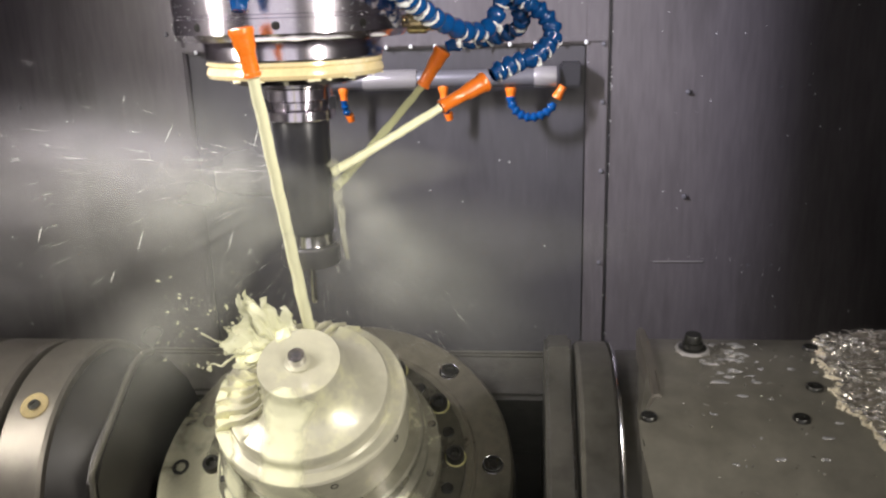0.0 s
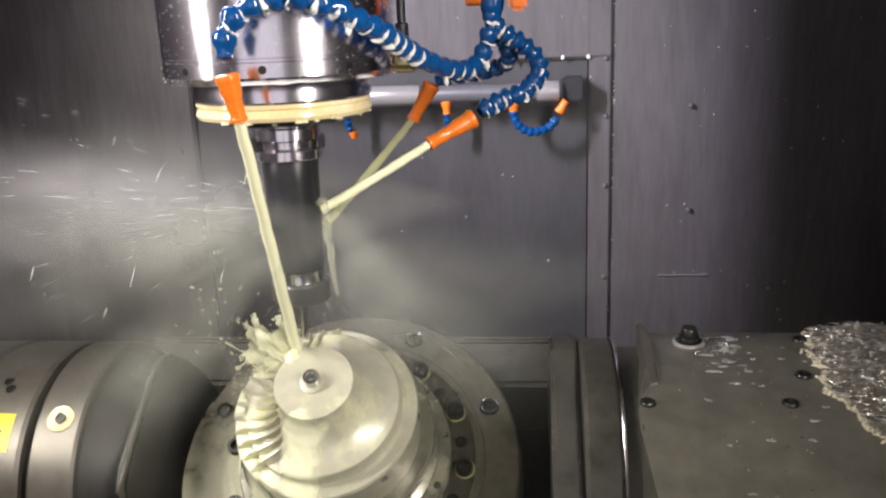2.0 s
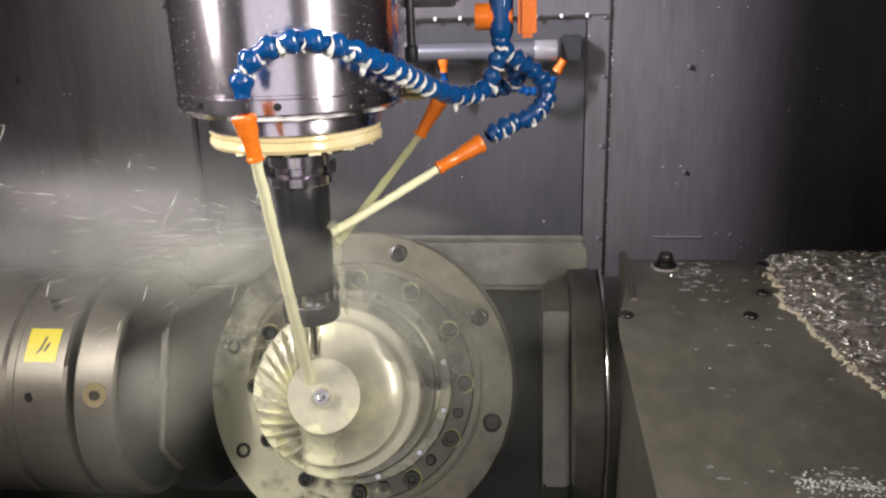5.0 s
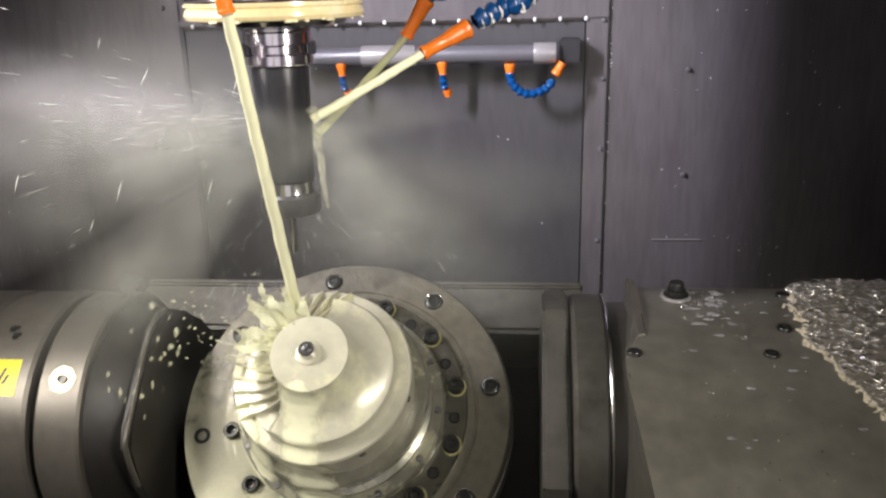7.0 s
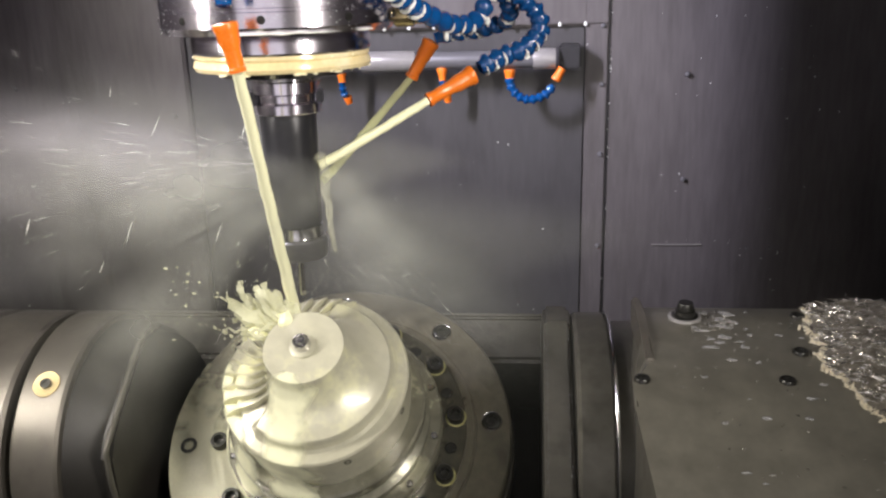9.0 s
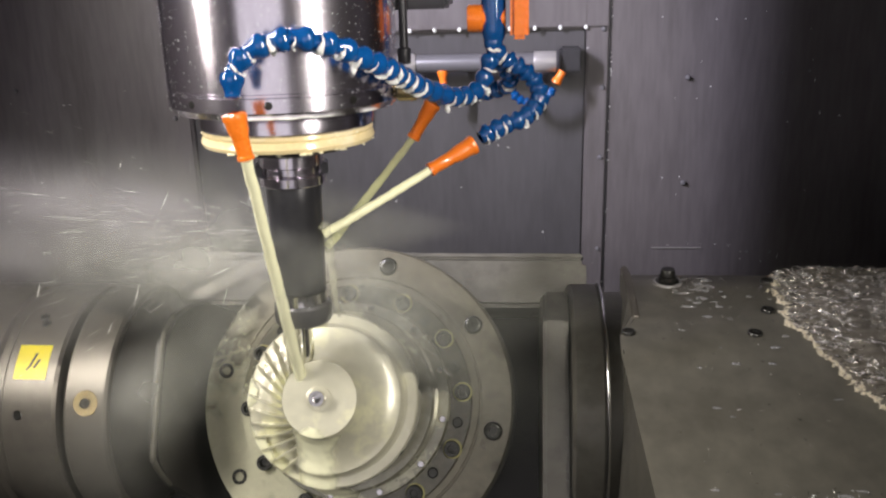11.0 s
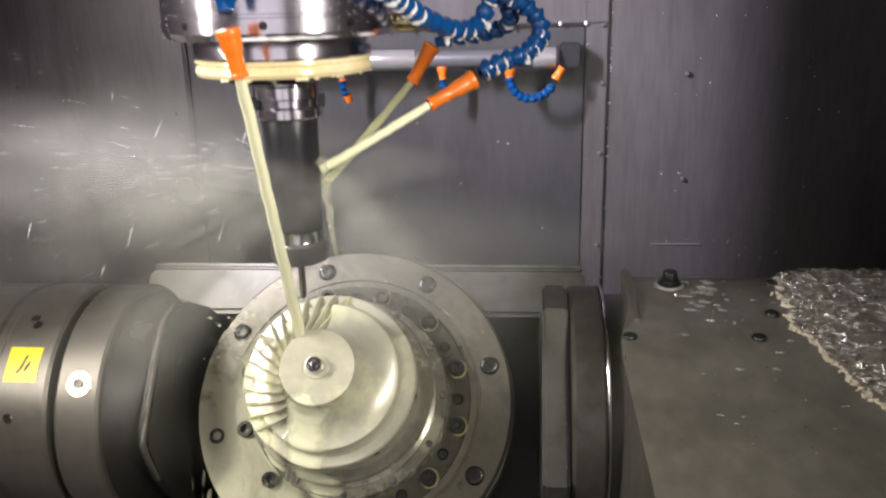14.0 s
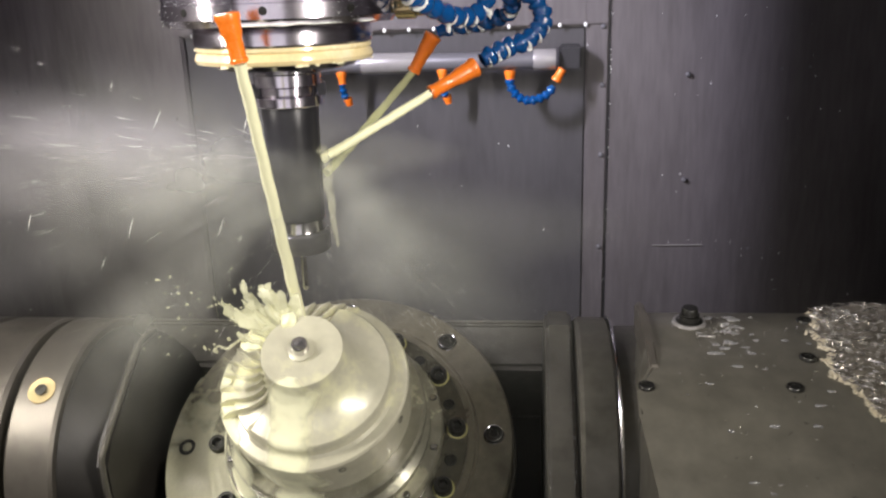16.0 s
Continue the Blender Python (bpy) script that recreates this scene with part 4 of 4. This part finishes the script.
            # dark block instead of a cut hollow; its colour stands for shade
            part("pocket_shade", box(xa + 0.006, xb - 0.004, -0.1408, -0.1352, -0.10, 0.07, 0.002), CAST_SHADE, c, "dark block painted as the shaded hollow in the arm")
        if side > 0:
            part("disc_rim", lathe([(0.140, 0.3032), (0.1545, 0.3032), (0.1550, 0.3042), (0.1545, 0.3062), (0.140, 0.3062)], 128, TURN_X), STEEL, c, "bright worn steel rim")
        else:
            part("neck", lathe([(0.0001, -0.2675), (0.140, -0.2675), (0.122, -0.248), (0.112, -0.2275), (0.0001, -0.227)], 96, TURN_X), CAST_SHADE, c)
            for tt in (86.0,):
                q = radians(tt)
                m = Matrix.Translation((-0.292, -0.150 * math.cos(q), 0.150 * math.sin(q))) @ pose(0, 0, 0, 90 - tt, 0, 0)
                part("cap_ring", lathe([(0.006, -0.001), (0.006, 0.001), (0.0145, 0.0012), (0.0158, -0.003)], 28, m), BRASS, c, "pale worn ring round a plug")
                part("plug_screw", lathe([(0.0001, 0.002), (0.003, 0.002), (0.0034, 0.0035), (0.0058, 0.0035), (0.006, 0)], 18, m), BOLT_DARK, c)
    return c


def table():
    t = thing("rotary_table", "round steel rotary table with black socket screws, wet with coolant", "rotary table")
    part("table_disc", lathe([(0.0001, -0.034), (0.195, -0.034), (0.199, -0.030), (0.200, -0.004), (0.1985, -0.0012), (0.197, 0), (0.160, 0), (0.159, -0.002), (0.157, -0.002), (0.156, 0), (0.0001, 0)], 160), TABLE_STEEL, t)
    part("under_disc", lathe([(0.196, -0.0345), (0.2015, -0.035), (0.2025, -0.038), (0.2025, -0.060), (0.0001, -0.061)], 128), CRADLE_IRON, t)
    b = part("bolt", bolt_mesh(0.0098, 0.003), BOLT_DARK, t)
    ring = part("bolt_recess", lathe([(0.0098, 0.0006), (0.0112, 0.0012), (0.0122, 0.0002)], 24), STEEL, t)
    for k in range(8):
        q = radians(45 * k)
        p = (0.1773 * math.cos(q), 0.1773 * math.sin(q), 0.0)
        for src in (b, ring):
            o = src if k == 0 else src.copy()
            if k:
                scene.collection.objects.link(o)
            o.location = p
    return t


FIN_FROM, FIN_TO = 118.0, 272.0


def fixture():
    f = thing("work_fixture", "stepped round aluminium fixture bolted to the table, coated with coolant", "fixture")
    part("base_ring", lathe([(0.0001, 0.0005), (0.146, 0.0005), (0.148, 0.002), (0.148, 0.008), (0.1465, 0.0095), (0.124, 0.010), (0.0001, 0.010)], 128), RING_STEEL, f)
    part("lower_step", lathe([(0.0001, 0.0102), (0.122, 0.0102), (0.1225, 0.012), (0.1225, 0.032), (0.1205, 0.035), (0.110, 0.0352), (0.0001, 0.0352)], 128), FIXTURE, f)
    part("middle_step", lathe([(0.0001, 0.0355), (0.108, 0.0355), (0.109, 0.037), (0.109, 0.046), (0.101, 0.049), (0.101, 0.066), (0.1075, 0.068), (0.1075, 0.079), (0.105, 0.081), (0.0001, 0.081)], 128), FIXTURE, f)
    b = part("bolt", bolt_mesh(0.0100, 0.011), BOLT_DARK, f)
    w = part("bolt_washer", lathe([(0.0100, 0.0002), (0.0116, 0.0007), (0.0123, 0.0)], 24), YELLOW_FILM, f, "ring of yellow coolant round a screw")
    d = part("recess", lathe([(0.0001, 0.0002), (0.0052, 0.0002), (0.0060, 0.0012), (0.0070, 0.0003)], 20), BOLT_DARK, f, "dark wet recess in the ring")
    s = part("pin", lathe([(0.0001, 0.0015), (0.0035, 0.0015), (0.0045, 0)], 14), STEEL, f)
    for k in range(12):
        q = radians(30 * k + 16.7)
        for src in (b, w):
            o = src if k == 0 else src.copy()
            if k:
                scene.collection.objects.link(o)
            o.location = (0.1365 * math.cos(q), 0.1365 * math.sin(q), 0.0096)
        q = radians(30 * k + 30.5)
        o = d if k == 0 else d.copy()
        if k:
            scene.collection.objects.link(o)
        o.location = (0.1325 * math.cos(q), 0.1325 * math.sin(q), 0.0101)
        q = radians(30 * k + 1)
        o = s if k == 0 else s.copy()
        if k:
            scene.collection.objects.link(o)
        o.location = (0.1155 * math.cos(q), 0.1155 * math.sin(q), 0.0352)
    return f


HUB = [(0.0395, 0.201), (0.0404, 0.1992), (0.0408, 0.1939), (0.0424, 0.1875), (0.046, 0.1804), (0.0515, 0.1733), (0.0586, 0.1669), (0.0666, 0.1619), (0.0754, 0.1587), (0.079, 0.158)]
FIN_LINE = HUB + [(0.0860, 0.1535), (0.0960, 0.1430)]


def impeller():
    p = thing("impeller_blank", "half-milled aluminium impeller with fins cut on one side", "workpiece")
    # turned blank with a lowered sector where the channels are milled
    bm = bmesh.new()
    n = 240
    rings = []
    for k in range(n):
        deg = 360 * k / n
        q = radians(deg)
        soft = min(max((deg - FIN_FROM) / 4, 0), 1) * min(max((FIN_TO - deg) / 4, 0), 1)
        ring = [bm.verts.new((0.012 * math.cos(q), 0.012 * math.sin(q), 0.201))]
        for i, (r, z) in enumerate(HUB):
            cut = soft * 0.010 * min(1, max(0, (i - 1) / 3)) if i < 9 else soft * 0.009
            ring.append(bm.verts.new(((r - cut * 0.25) * math.cos(q), (r - cut * 0.25) * math.sin(q), z - cut)))
        for r, z in ((0.0806, 0.1560 - 0.008 * soft), (0.0820, 0.1440 - 0.002 * soft), (0.0850, 0.1412), (0.0945, 0.1402), (0.0962, 0.138), (0.0965, 0.118), (0.0930, 0.115), (0.0925, 0.0815), (0.04, 0.0813)):
            ring.append(bm.verts.new((r * math.cos(q), r * math.sin(q), z)))
        rings.append(ring)
    for k in range(n):
        a, b = rings[k], rings[(k + 1) % n]
        for i in range(len(a) - 1):
            bm.faces.new((a[i], b[i], b[i + 1], a[i + 1]))
    bm.faces.new([r[0] for r in rings])
    part("blank", bm, PART_METAL, p)
    # fins: thin curved plates
    count = 15
    for k in range(count):
        start = FIN_FROM + 8 + (FIN_TO - FIN_FROM - 16) * k / (count - 1)
        bm = bmesh.new()
        rows = []
        m = 16
        for i in range(m + 1):
            s = i / m
            r = 0.045 + 0.0508 * s
            z = np.interp(r, [h[0] for h in FIN_LINE], [h[1] for h in FIN_LINE])
            ang = radians(start - 26 * s + 10 * s * s)
            th = 0.0016 / r
            lean = radians(4) * (1 - s)
            lo, hi = z - 0.014, z - 0.0005
            rows.append([bm.verts.new((r * math.cos(ang + d + e), r * math.sin(ang + d + e), zz)) for zz, d, e in ((lo, -th, 0), (hi, -th * 0.6, lean), (hi, th * 0.6, lean), (lo, th, 0))])
        for a, b in zip(rows, rows[1:]):
            for i in range(4):
                bm.faces.new((a[i], b[i], b[(i + 1) % 4], a[(i + 1) % 4]))
        bm.faces.new(rows[0][::-1])
        bm.faces.new(rows[-1])
        part("fin", bm, PART_METAL, p)
    hole = part("drilled_hole", lathe([(0.0001, -0.0002), (0.0026, -0.0002), (0.0034, 0.0008), (0.0040, 0.0002)], 16), BOLT_DARK, p, "small drilled hole in the rim")
    for k in range(8):
        o = hole if k == 0 else hole.copy()
        if k:
            scene.collection.objects.link(o)
        o.matrix_local = pose(0, 0, 0, 0, 0, 45 * k + 20) @ pose(0.0963, 0, 0.129, 0, 90, 0)
    part("hub_washer", lathe([(0.008, 0.2011), (0.0125, 0.2014), (0.0130, 0.2035), (0.0115, 0.204), (0.008, 0.204)], 32), PART_METAL, p)
    bm = bolt_mesh(0.0085, 0.009)
    bm.transform(pose(0, 0, 0.2042))
    part("hub_bolt", bm, STEEL, p, "steel socket screw in the hub")
    return p


def ragged_sheet(bm, origin, out, across, up, length, width, seed, thick=0.0012):
    """A torn sheet of liquid that leaves origin along out and curls up; holes and a frayed end by noise."""
    n, m = 34, 28
    o, d, w, u = Vector(origin), Vector(out).normalized(), Vector(across).normalized(), Vector(up).normalized()
    keep, top, low = {}, {}, {}
    for i in range(n + 1):
        s = i / n
        for j in range(m + 1):
            k = j / m - 0.5
            p = o + d * length * s + w * width * k * (0.45 + 0.9 * s) + u * length * (0.55 * s * s - 0.25 * k * k)
            p += Vector((noise.noise((s * 4, k * 5, seed)), noise.noise((s * 4 + 9, k * 5, seed)), noise.noise((s * 4, k * 5 + 9, seed)))) * 0.007 * (0.2 + s)
            th = thick * (1.4 - s) * (1 + 0.8 * noise.noise((s * 9, k * 9, seed + 3)))
            q = noise.noise((s * 1.8, k * 4.6, seed + 20)) + 0.15 * noise.noise((s * 8, k * 16, seed + 40))
            keep[i, j] = q > -0.75 + 1.0 * s * s + 1.1 * abs(k) * s
            top[i, j], low[i, j] = p + u * th, p - u * th
    vt = {}

    def vert(c, side):
        if (c, side) not in vt:
            vt[c, side] = bm.verts.new((top if side else low)[c])
        return vt[c, side]

    cells = {(i, j) for i in range(n) for j in range(m) if all(keep[c] for c in ((i, j), (i + 1, j), (i + 1, j + 1), (i, j + 1)))}
    for i, j in cells:
        c = ((i, j), (i + 1, j), (i + 1, j + 1), (i, j + 1))
        bm.faces.new([vert(q, 1) for q in c])
        bm.faces.new([vert(q, 0) for q in c[::-1]])
        for a, b, near in ((0, 1, (i, j - 1)), (1, 2, (i + 1, j)), (2, 3, (i, j + 1)), (3, 0, (i - 1, j))):
            if near not in cells:
                bm.faces.new((vert(c[a], 1), vert(c[a], 0), vert(c[b], 0), vert(c[b], 1)))


def splashes():
    """Coolant breaking up over the work; origin on the tilt axis, z along the table's normal."""
    out = []
    base = Vector((-0.020, 0.028, 0.196))
    sheets = [((-0.45, 0.5, 0.75), (0.5, 0.6, 0.0), (-0.5, 0.1, 0.5), 0.046, 0.034), ((-0.9, 0.25, 0.30), (0.0, 0.8, 0.3), (0, 0.1, 0.9), 0.046, 0.040), ((-0.95, -0.1, -0.15), (0.1, 0.7, 0.2), (0, 0, 1), 0.066, 0.050),
              ((-0.15, 0.75, 0.55), (0.9, 0.2, 0), (-0.2, 0.3, 0.7), 0.045, 0.044)]
    core = bmesh.new()
    lump(base + Vector((-0.002, 0.004, -0.002)), 0.010, 3, (1.0, 1.0, 1.1), core, 0.4)
    out.append(tagged(part("coolant_splash", core, COOLANT), "milky yellow coolant heaping up where the jet lands", "splash", "coolant splashes"))
    core = bmesh.new()
    lump(base + Vector((-0.022, 0.0, -0.014)), 0.012, 5, (1.5, 1.2, 0.5), core, 0.5)
    out.append(tagged(part("coolant_splash", core, COOLANT), "milky yellow coolant heaping up where the jet lands", "splash", "coolant splashes"))
    for k, (d, a, u, ln, w) in enumerate(sheets):
        bm = bmesh.new()
        ragged_sheet(bm, base + Vector((-0.006 * k, 0, -0.004 * k)), d, a, u, ln, w, k * 3.7)
        me = part("coolant_splash", bm, SPLASH_THIN)
        out.append(tagged(me, "torn sheet of milky yellow coolant splashing up where the jet lands", "splash", "coolant splashes"))
    rng = random.Random(77)
    for k in range(13):
        bm = bmesh.new()
        a = radians(rng.uniform(105, 220))
        ln, lift = rng.uniform(0.022, 0.060), rng.choice((0.1, 0.3, 0.6, 1.0, 1.3))
        d = Vector((math.cos(a), 0.7 * math.sin(a), lift)).normalized()
        side = d.orthogonal().normalized()
        start = base + Vector((-0.012 + rng.gauss(0, 0.010), rng.gauss(0, 0.010), rng.uniform(-0.012, 0.002)))
        pts = []
        for i in range(15):
            f = i / 14
            wave = side * (0.014 * f * noise.noise((f * 3.2, k * 4.3, 1))) + Vector((0, 0, 0.006 * f * noise.noise((f * 3.2, k * 4.3, 8)) - 0.022 * f * f))
            pts.append(start + d * ln * f + wave)
        thick = rng.uniform(0.0008, 0.0021)
        tube(pts, thick, 10, bm, 0.9, k * 7.7, 0.30)
        if rng.random() < 0.75:
            lump(pts[-1], thick * rng.uniform(0.8, 1.5), k * 1.9, (1.0, 0.8, 1.4), bm, 0.6)
        for _ in range(rng.randint(1, 4)):
            lump(pts[-1] + d * rng.uniform(0.002, 0.016) + Vector((rng.gauss(0, 0.004), rng.gauss(0, 0.004), rng.gauss(0, 0.004))), rng.uniform(0.0006, 0.0016), rng.random() * 40, (1, 0.8, rng.uniform(1, 2.4)), bm, 0.6)
        out.append(tagged(part("coolant_splash", bm, SPLASH_THIN), "ropy strand of milky coolant thrown up from the jet's landing", "splash", "coolant splashes"))
    rng = random.Random(12)
    bm = bmesh.new()
    for i in range(44):
        s = rng.random()
        p = base + Vector((-0.02 - 0.085 * s + rng.gauss(0, 0.022), rng.gauss(0.012, 0.02), 0.045 * math.sin(2.6 * s) + rng.gauss(0, 0.026)))
        lump(p, rng.uniform(0.0003, 0.0010), i * 2.7, (rng.uniform(1, 2.2), 1, rng.uniform(0.8, 1.8)), bm, 0.5)
    out.append(tagged(part("splash_drops", bm, SPLASH_THIN), "loose drops round the coolant splash", "drops", kind="stuff"))
    # streams that hug the turned work
    prof = [(0.030, 0.2022)] + [(r + 0.0002, z + 0.0004) for r, z in HUB] + [(0.0818, 0.155), (0.0832, 0.1445), (0.0945, 0.1408), (0.0970, 0.137), (0.0974, 0.119), (0.1000, 0.095), (0.1082, 0.079), (0.1085, 0.066), (0.1090, 0.045), (0.1150, 0.036), (0.1230, 0.031), (0.1240, 0.012)]
    path = smooth_path([(r, 0, z) for r, z in prof], 0.0025)
    for k, (deg, wide, skip) in enumerate(((259, 0.040, 0), (218, 0.042, 36), (180, 0.042, 36))):
        bm = bmesh.new()
        uvl = bm.loops.layers.uv.new("UVMap")
        rows = []
        run = path[skip:]
        for i, p in enumerate(run):
            s = i / len(run)
            ang = deg + 9 * noise.noise((s * 3.0, k * 5.0, 1)) + 6 * s
            w = wide * (0.55 + 0.8 * abs(noise.noise((s * 5.0, k * 3.0, 7))) + 0.25 * s) * min(1, 0.35 + 6 * s) * min(1, (1 - s) * 6 + 0.05)
            row = []
            for j in range(13):
                f = j / 6 - 1
                a = radians(ang) + f * w / max(p.x, 0.02)
                lift = 0.0010 * (1 - f * f) ** 0.5 * (1 + 0.6 * noise.noise((s * 30, f * 2, k))) - 0.0004
                row.append(bm.verts.new(((p.x + lift) * math.cos(a), (p.x + lift) * math.sin(a), p.z + lift)))
            rows.append(row)
        for a, b in zip(rows, rows[1:]):
            for j in range(12):
                face = bm.faces.new((a[j], a[j + 1], b[j + 1], b[j]))
                for loop, u in zip(face.loops, (j, j + 1, j + 1, j)):
                    loop[uvl].uv = (u / 12, 0.5)
        out.append(tagged(part("coolant_stream", bm, STREAM), "thin milky stream of coolant running down over the workpiece", "coolant", "coolant streams"))
    # shallow coolant lying over the ring and the table on the side where the jet drains
    for r0, r1, z, d0, d1 in ((0.1225, 0.1475, 0.0118, 150, 285), (0.1490, 0.1990, 0.0022, 135, 275)):
        bm = bmesh.new()
        uvl = bm.loops.layers.uv.new("UVMap")
        n, m = 72, 10
        grid = [[bm.verts.new(((r0 + (r1 - r0) * j / m) * math.cos(radians(d0 + (d1 - d0) * i / n)), (r0 + (r1 - r0) * j / m) * math.sin(radians(d0 + (d1 - d0) * i / n)),
                               z + 0.0008 * noise.noise((i * 0.3, j * 0.5, r0 * 50)))) for j in range(m + 1)] for i in range(n + 1)]
        for i in range(n):
            for j in range(m):
                face = bm.faces.new((grid[i][j], grid[i][j + 1], grid[i + 1][j + 1], grid[i + 1][j]))
                for loop, u in zip(face.loops, (i, i, i + 1, i + 1)):
                    loop[uvl].uv = (u / n, 0.5)
        out.append(tagged(part("coolant_stream", bm, FILM), "shallow film of milky coolant draining over the table", "coolant", "coolant streams"))
    return out


def flung():
    out = []
    for k in range(3):
        rng = random.Random(40 + k)
        bm = bmesh.new()
        for i in range(40):
            s = rng.random()
            p = Vector((-0.05 - 0.16 * s + rng.gauss(0, 0.014), rng.gauss(0, 0.03), 0.05 - 0.10 * s * s + rng.gauss(0, 0.022)))
            lump(p, rng.uniform(0.0004, 0.0019), i * 2.7, (rng.uniform(0.6, 1.4), 1, rng.uniform(1.0, 3.2)), bm, 0.6)
        out.append(tagged(part("flung_coolant", bm, SPLASH_THIN), "blobs of coolant thrown off the workpiece", "splash", kind="stuff"))
    return out


enclosure()
BAR = spray_bar()
HEAD_THINGS = [spindle(), tool(), hoses(), *jets(), *sprays()]
CARRIAGE_THINGS = [carriage(), *chips()]
CRADLE = cradle()
TABLE_THINGS = [table(), fixture(), impeller()]
SPLASH = splashes()
FLUNG = flung()

# seconds, carriage y, tilt, turn, spindle x, spindle z
AXES = [
    (0, -0.1590, 30.6, -42.7, 0.0068, 0.0898), (0.5, -0.1522, 31.2, -43.4, 0.0061, 0.0857), (1, -0.1408, 31.3, -44.2, 0.0075, 0.0822), (1.5, -0.1305, 31.1, -40.5, 0.0042, 0.0794),
    (2, -0.1053, 38.0, -21.0, -0.0096, 0.0699), (2.5, -0.1020, 38.2, -22.9, -0.0051, 0.0702), (3, -0.0637, 48.2, -16.4, -0.0073, 0.0475), (3.5, -0.0238, 59.5, -11.2, -0.0053, 0.0138),
    (4, -0.0183, 62.5, -14.0, -0.0001, 0.0137), (4.5, -0.008, 65.8, -13.0, -0.003, 0.007), (5, -0.002, 66.3, -15.0, 0.0, 0.003), (5.5, -0.008, 64.4, -22.5, 0.0043, 0.018), (6, -0.012, 61.0, -25.8, 0.0052, 0.034),
    (6.5, -0.0352, 57.4, -30.0, -0.0004, 0.0753), (7, -0.0832, 44.4, -33.6, -0.0098, 0.1173), (7.5, -0.1431, 34.9, -40.5, -0.0051, 0.1052), (8, -0.1501, 32.3, -42.6, -0.0027, 0.0932),
    (8.5, -0.1436, 32.7, -42.5, 0.0, 0.0905), (9, -0.1259, 35.8, -38.5, -0.0054, 0.0781), (9.5, -0.104, 38.6, -22.5, -0.0096, 0.066), (10, -0.100, 39.6, -22.0, -0.0051, 0.065), (10.5, -0.061, 49.5, -16.0, -0.0073, 0.043),
    (11, -0.020, 62.0, -11.2, -0.0068, 0.012), (11.5, -0.0087, 67.2, -11.0, -0.0076, 0.0039), (12, -0.0061, 66.1, -12.8, -0.0040, 0.0056), (12.5, 0.0, 66.3, -14.8, 0.0, 0.0004),
    (13, -0.0080, 64.4, -22.5, 0.0043, 0.0180), (13.5, -0.0117, 60.1, -25.6, 0.0055, 0.0315), (14, -0.0400, 52.2, -29.2, -0.0056, 0.0721), (14.5, -0.0899, 43.4, -33.3, -0.0158, 0.1167),
    (15, -0.1425, 35.7, -40.5, -0.0098, 0.1043), (15.5, -0.1520, 32.0, -42.8, -0.0061, 0.0905), (16, -0.1389, 34.7, -41.1, -0.0030, 0.0862),
]


def motions():
    for ob in HEAD_THINGS:
        walk(ob, [(t, pose(sx, 0, sz)) for t, by, a, c, sx, sz in AXES])
    for ob in CARRIAGE_THINGS:
        walk(ob, [(t, pose(AX, AY + by, AZ)) for t, by, a, c, sx, sz in AXES])
    walk(CRADLE, [(t, pose(AX, AY + by, AZ, a)) for t, by, a, c, sx, sz in AXES])
    for ob in TABLE_THINGS:
        walk(ob, [(t, pose(AX, AY + by, AZ, a) @ pose(0, 0, H0, 0, 0, c)) for t, by, a, c, sx, sz in AXES])
    # the splash sinks as the work tips forward and the jet lands deeper
    for k, ob in enumerate(SPLASH):
        stream = ob.name.startswith("coolant_stream")
        walk(ob, [(t, pose(AX, AY + by, AZ, a) @ pose(0, 0, H0 - (0 if stream else float(np.interp(a, [42, 56], [0, 0.085]))), 0, 0, (3 if stream else 11) * math.sin((5.1 if stream else 7.3 + 0.9 * k) * t + 1.7 * k))
                  @ pose(0, 0, 0 if stream else 0.007 * math.sin(6.3 * t + 2.1 * k))) for t, by, a, c, sx, sz in AXES])
    for ob, t0, dz in zip(FLUNG, (6.7, 14.2, 2.2), (0, 0, -0.05)):
        rows = [(0, pose(-0.235, 0.80, 0.80)), (t0 - 0.4, pose(-0.235, 0.80, 0.82)), (t0, pose(-0.20, 0.79, 1.12, 0, 20, 0)), (t0 + 0.3, pose(-0.235, 0.76, 1.18 + dz)), (t0 + 0.7, pose(-0.27, 0.72, 1.14 + dz, 0, -20, 0)), (t0 + 1.1, pose(-0.33, 0.70, 0.95, 0, -40, 0)),
                (t0 + 1.4, pose(-0.36, 0.68, 0.76, 0, -40, 0)), (16.0, pose(-0.36, 0.68, 0.76, 0, -40, 0))]
        walk(ob, rows)


motions()
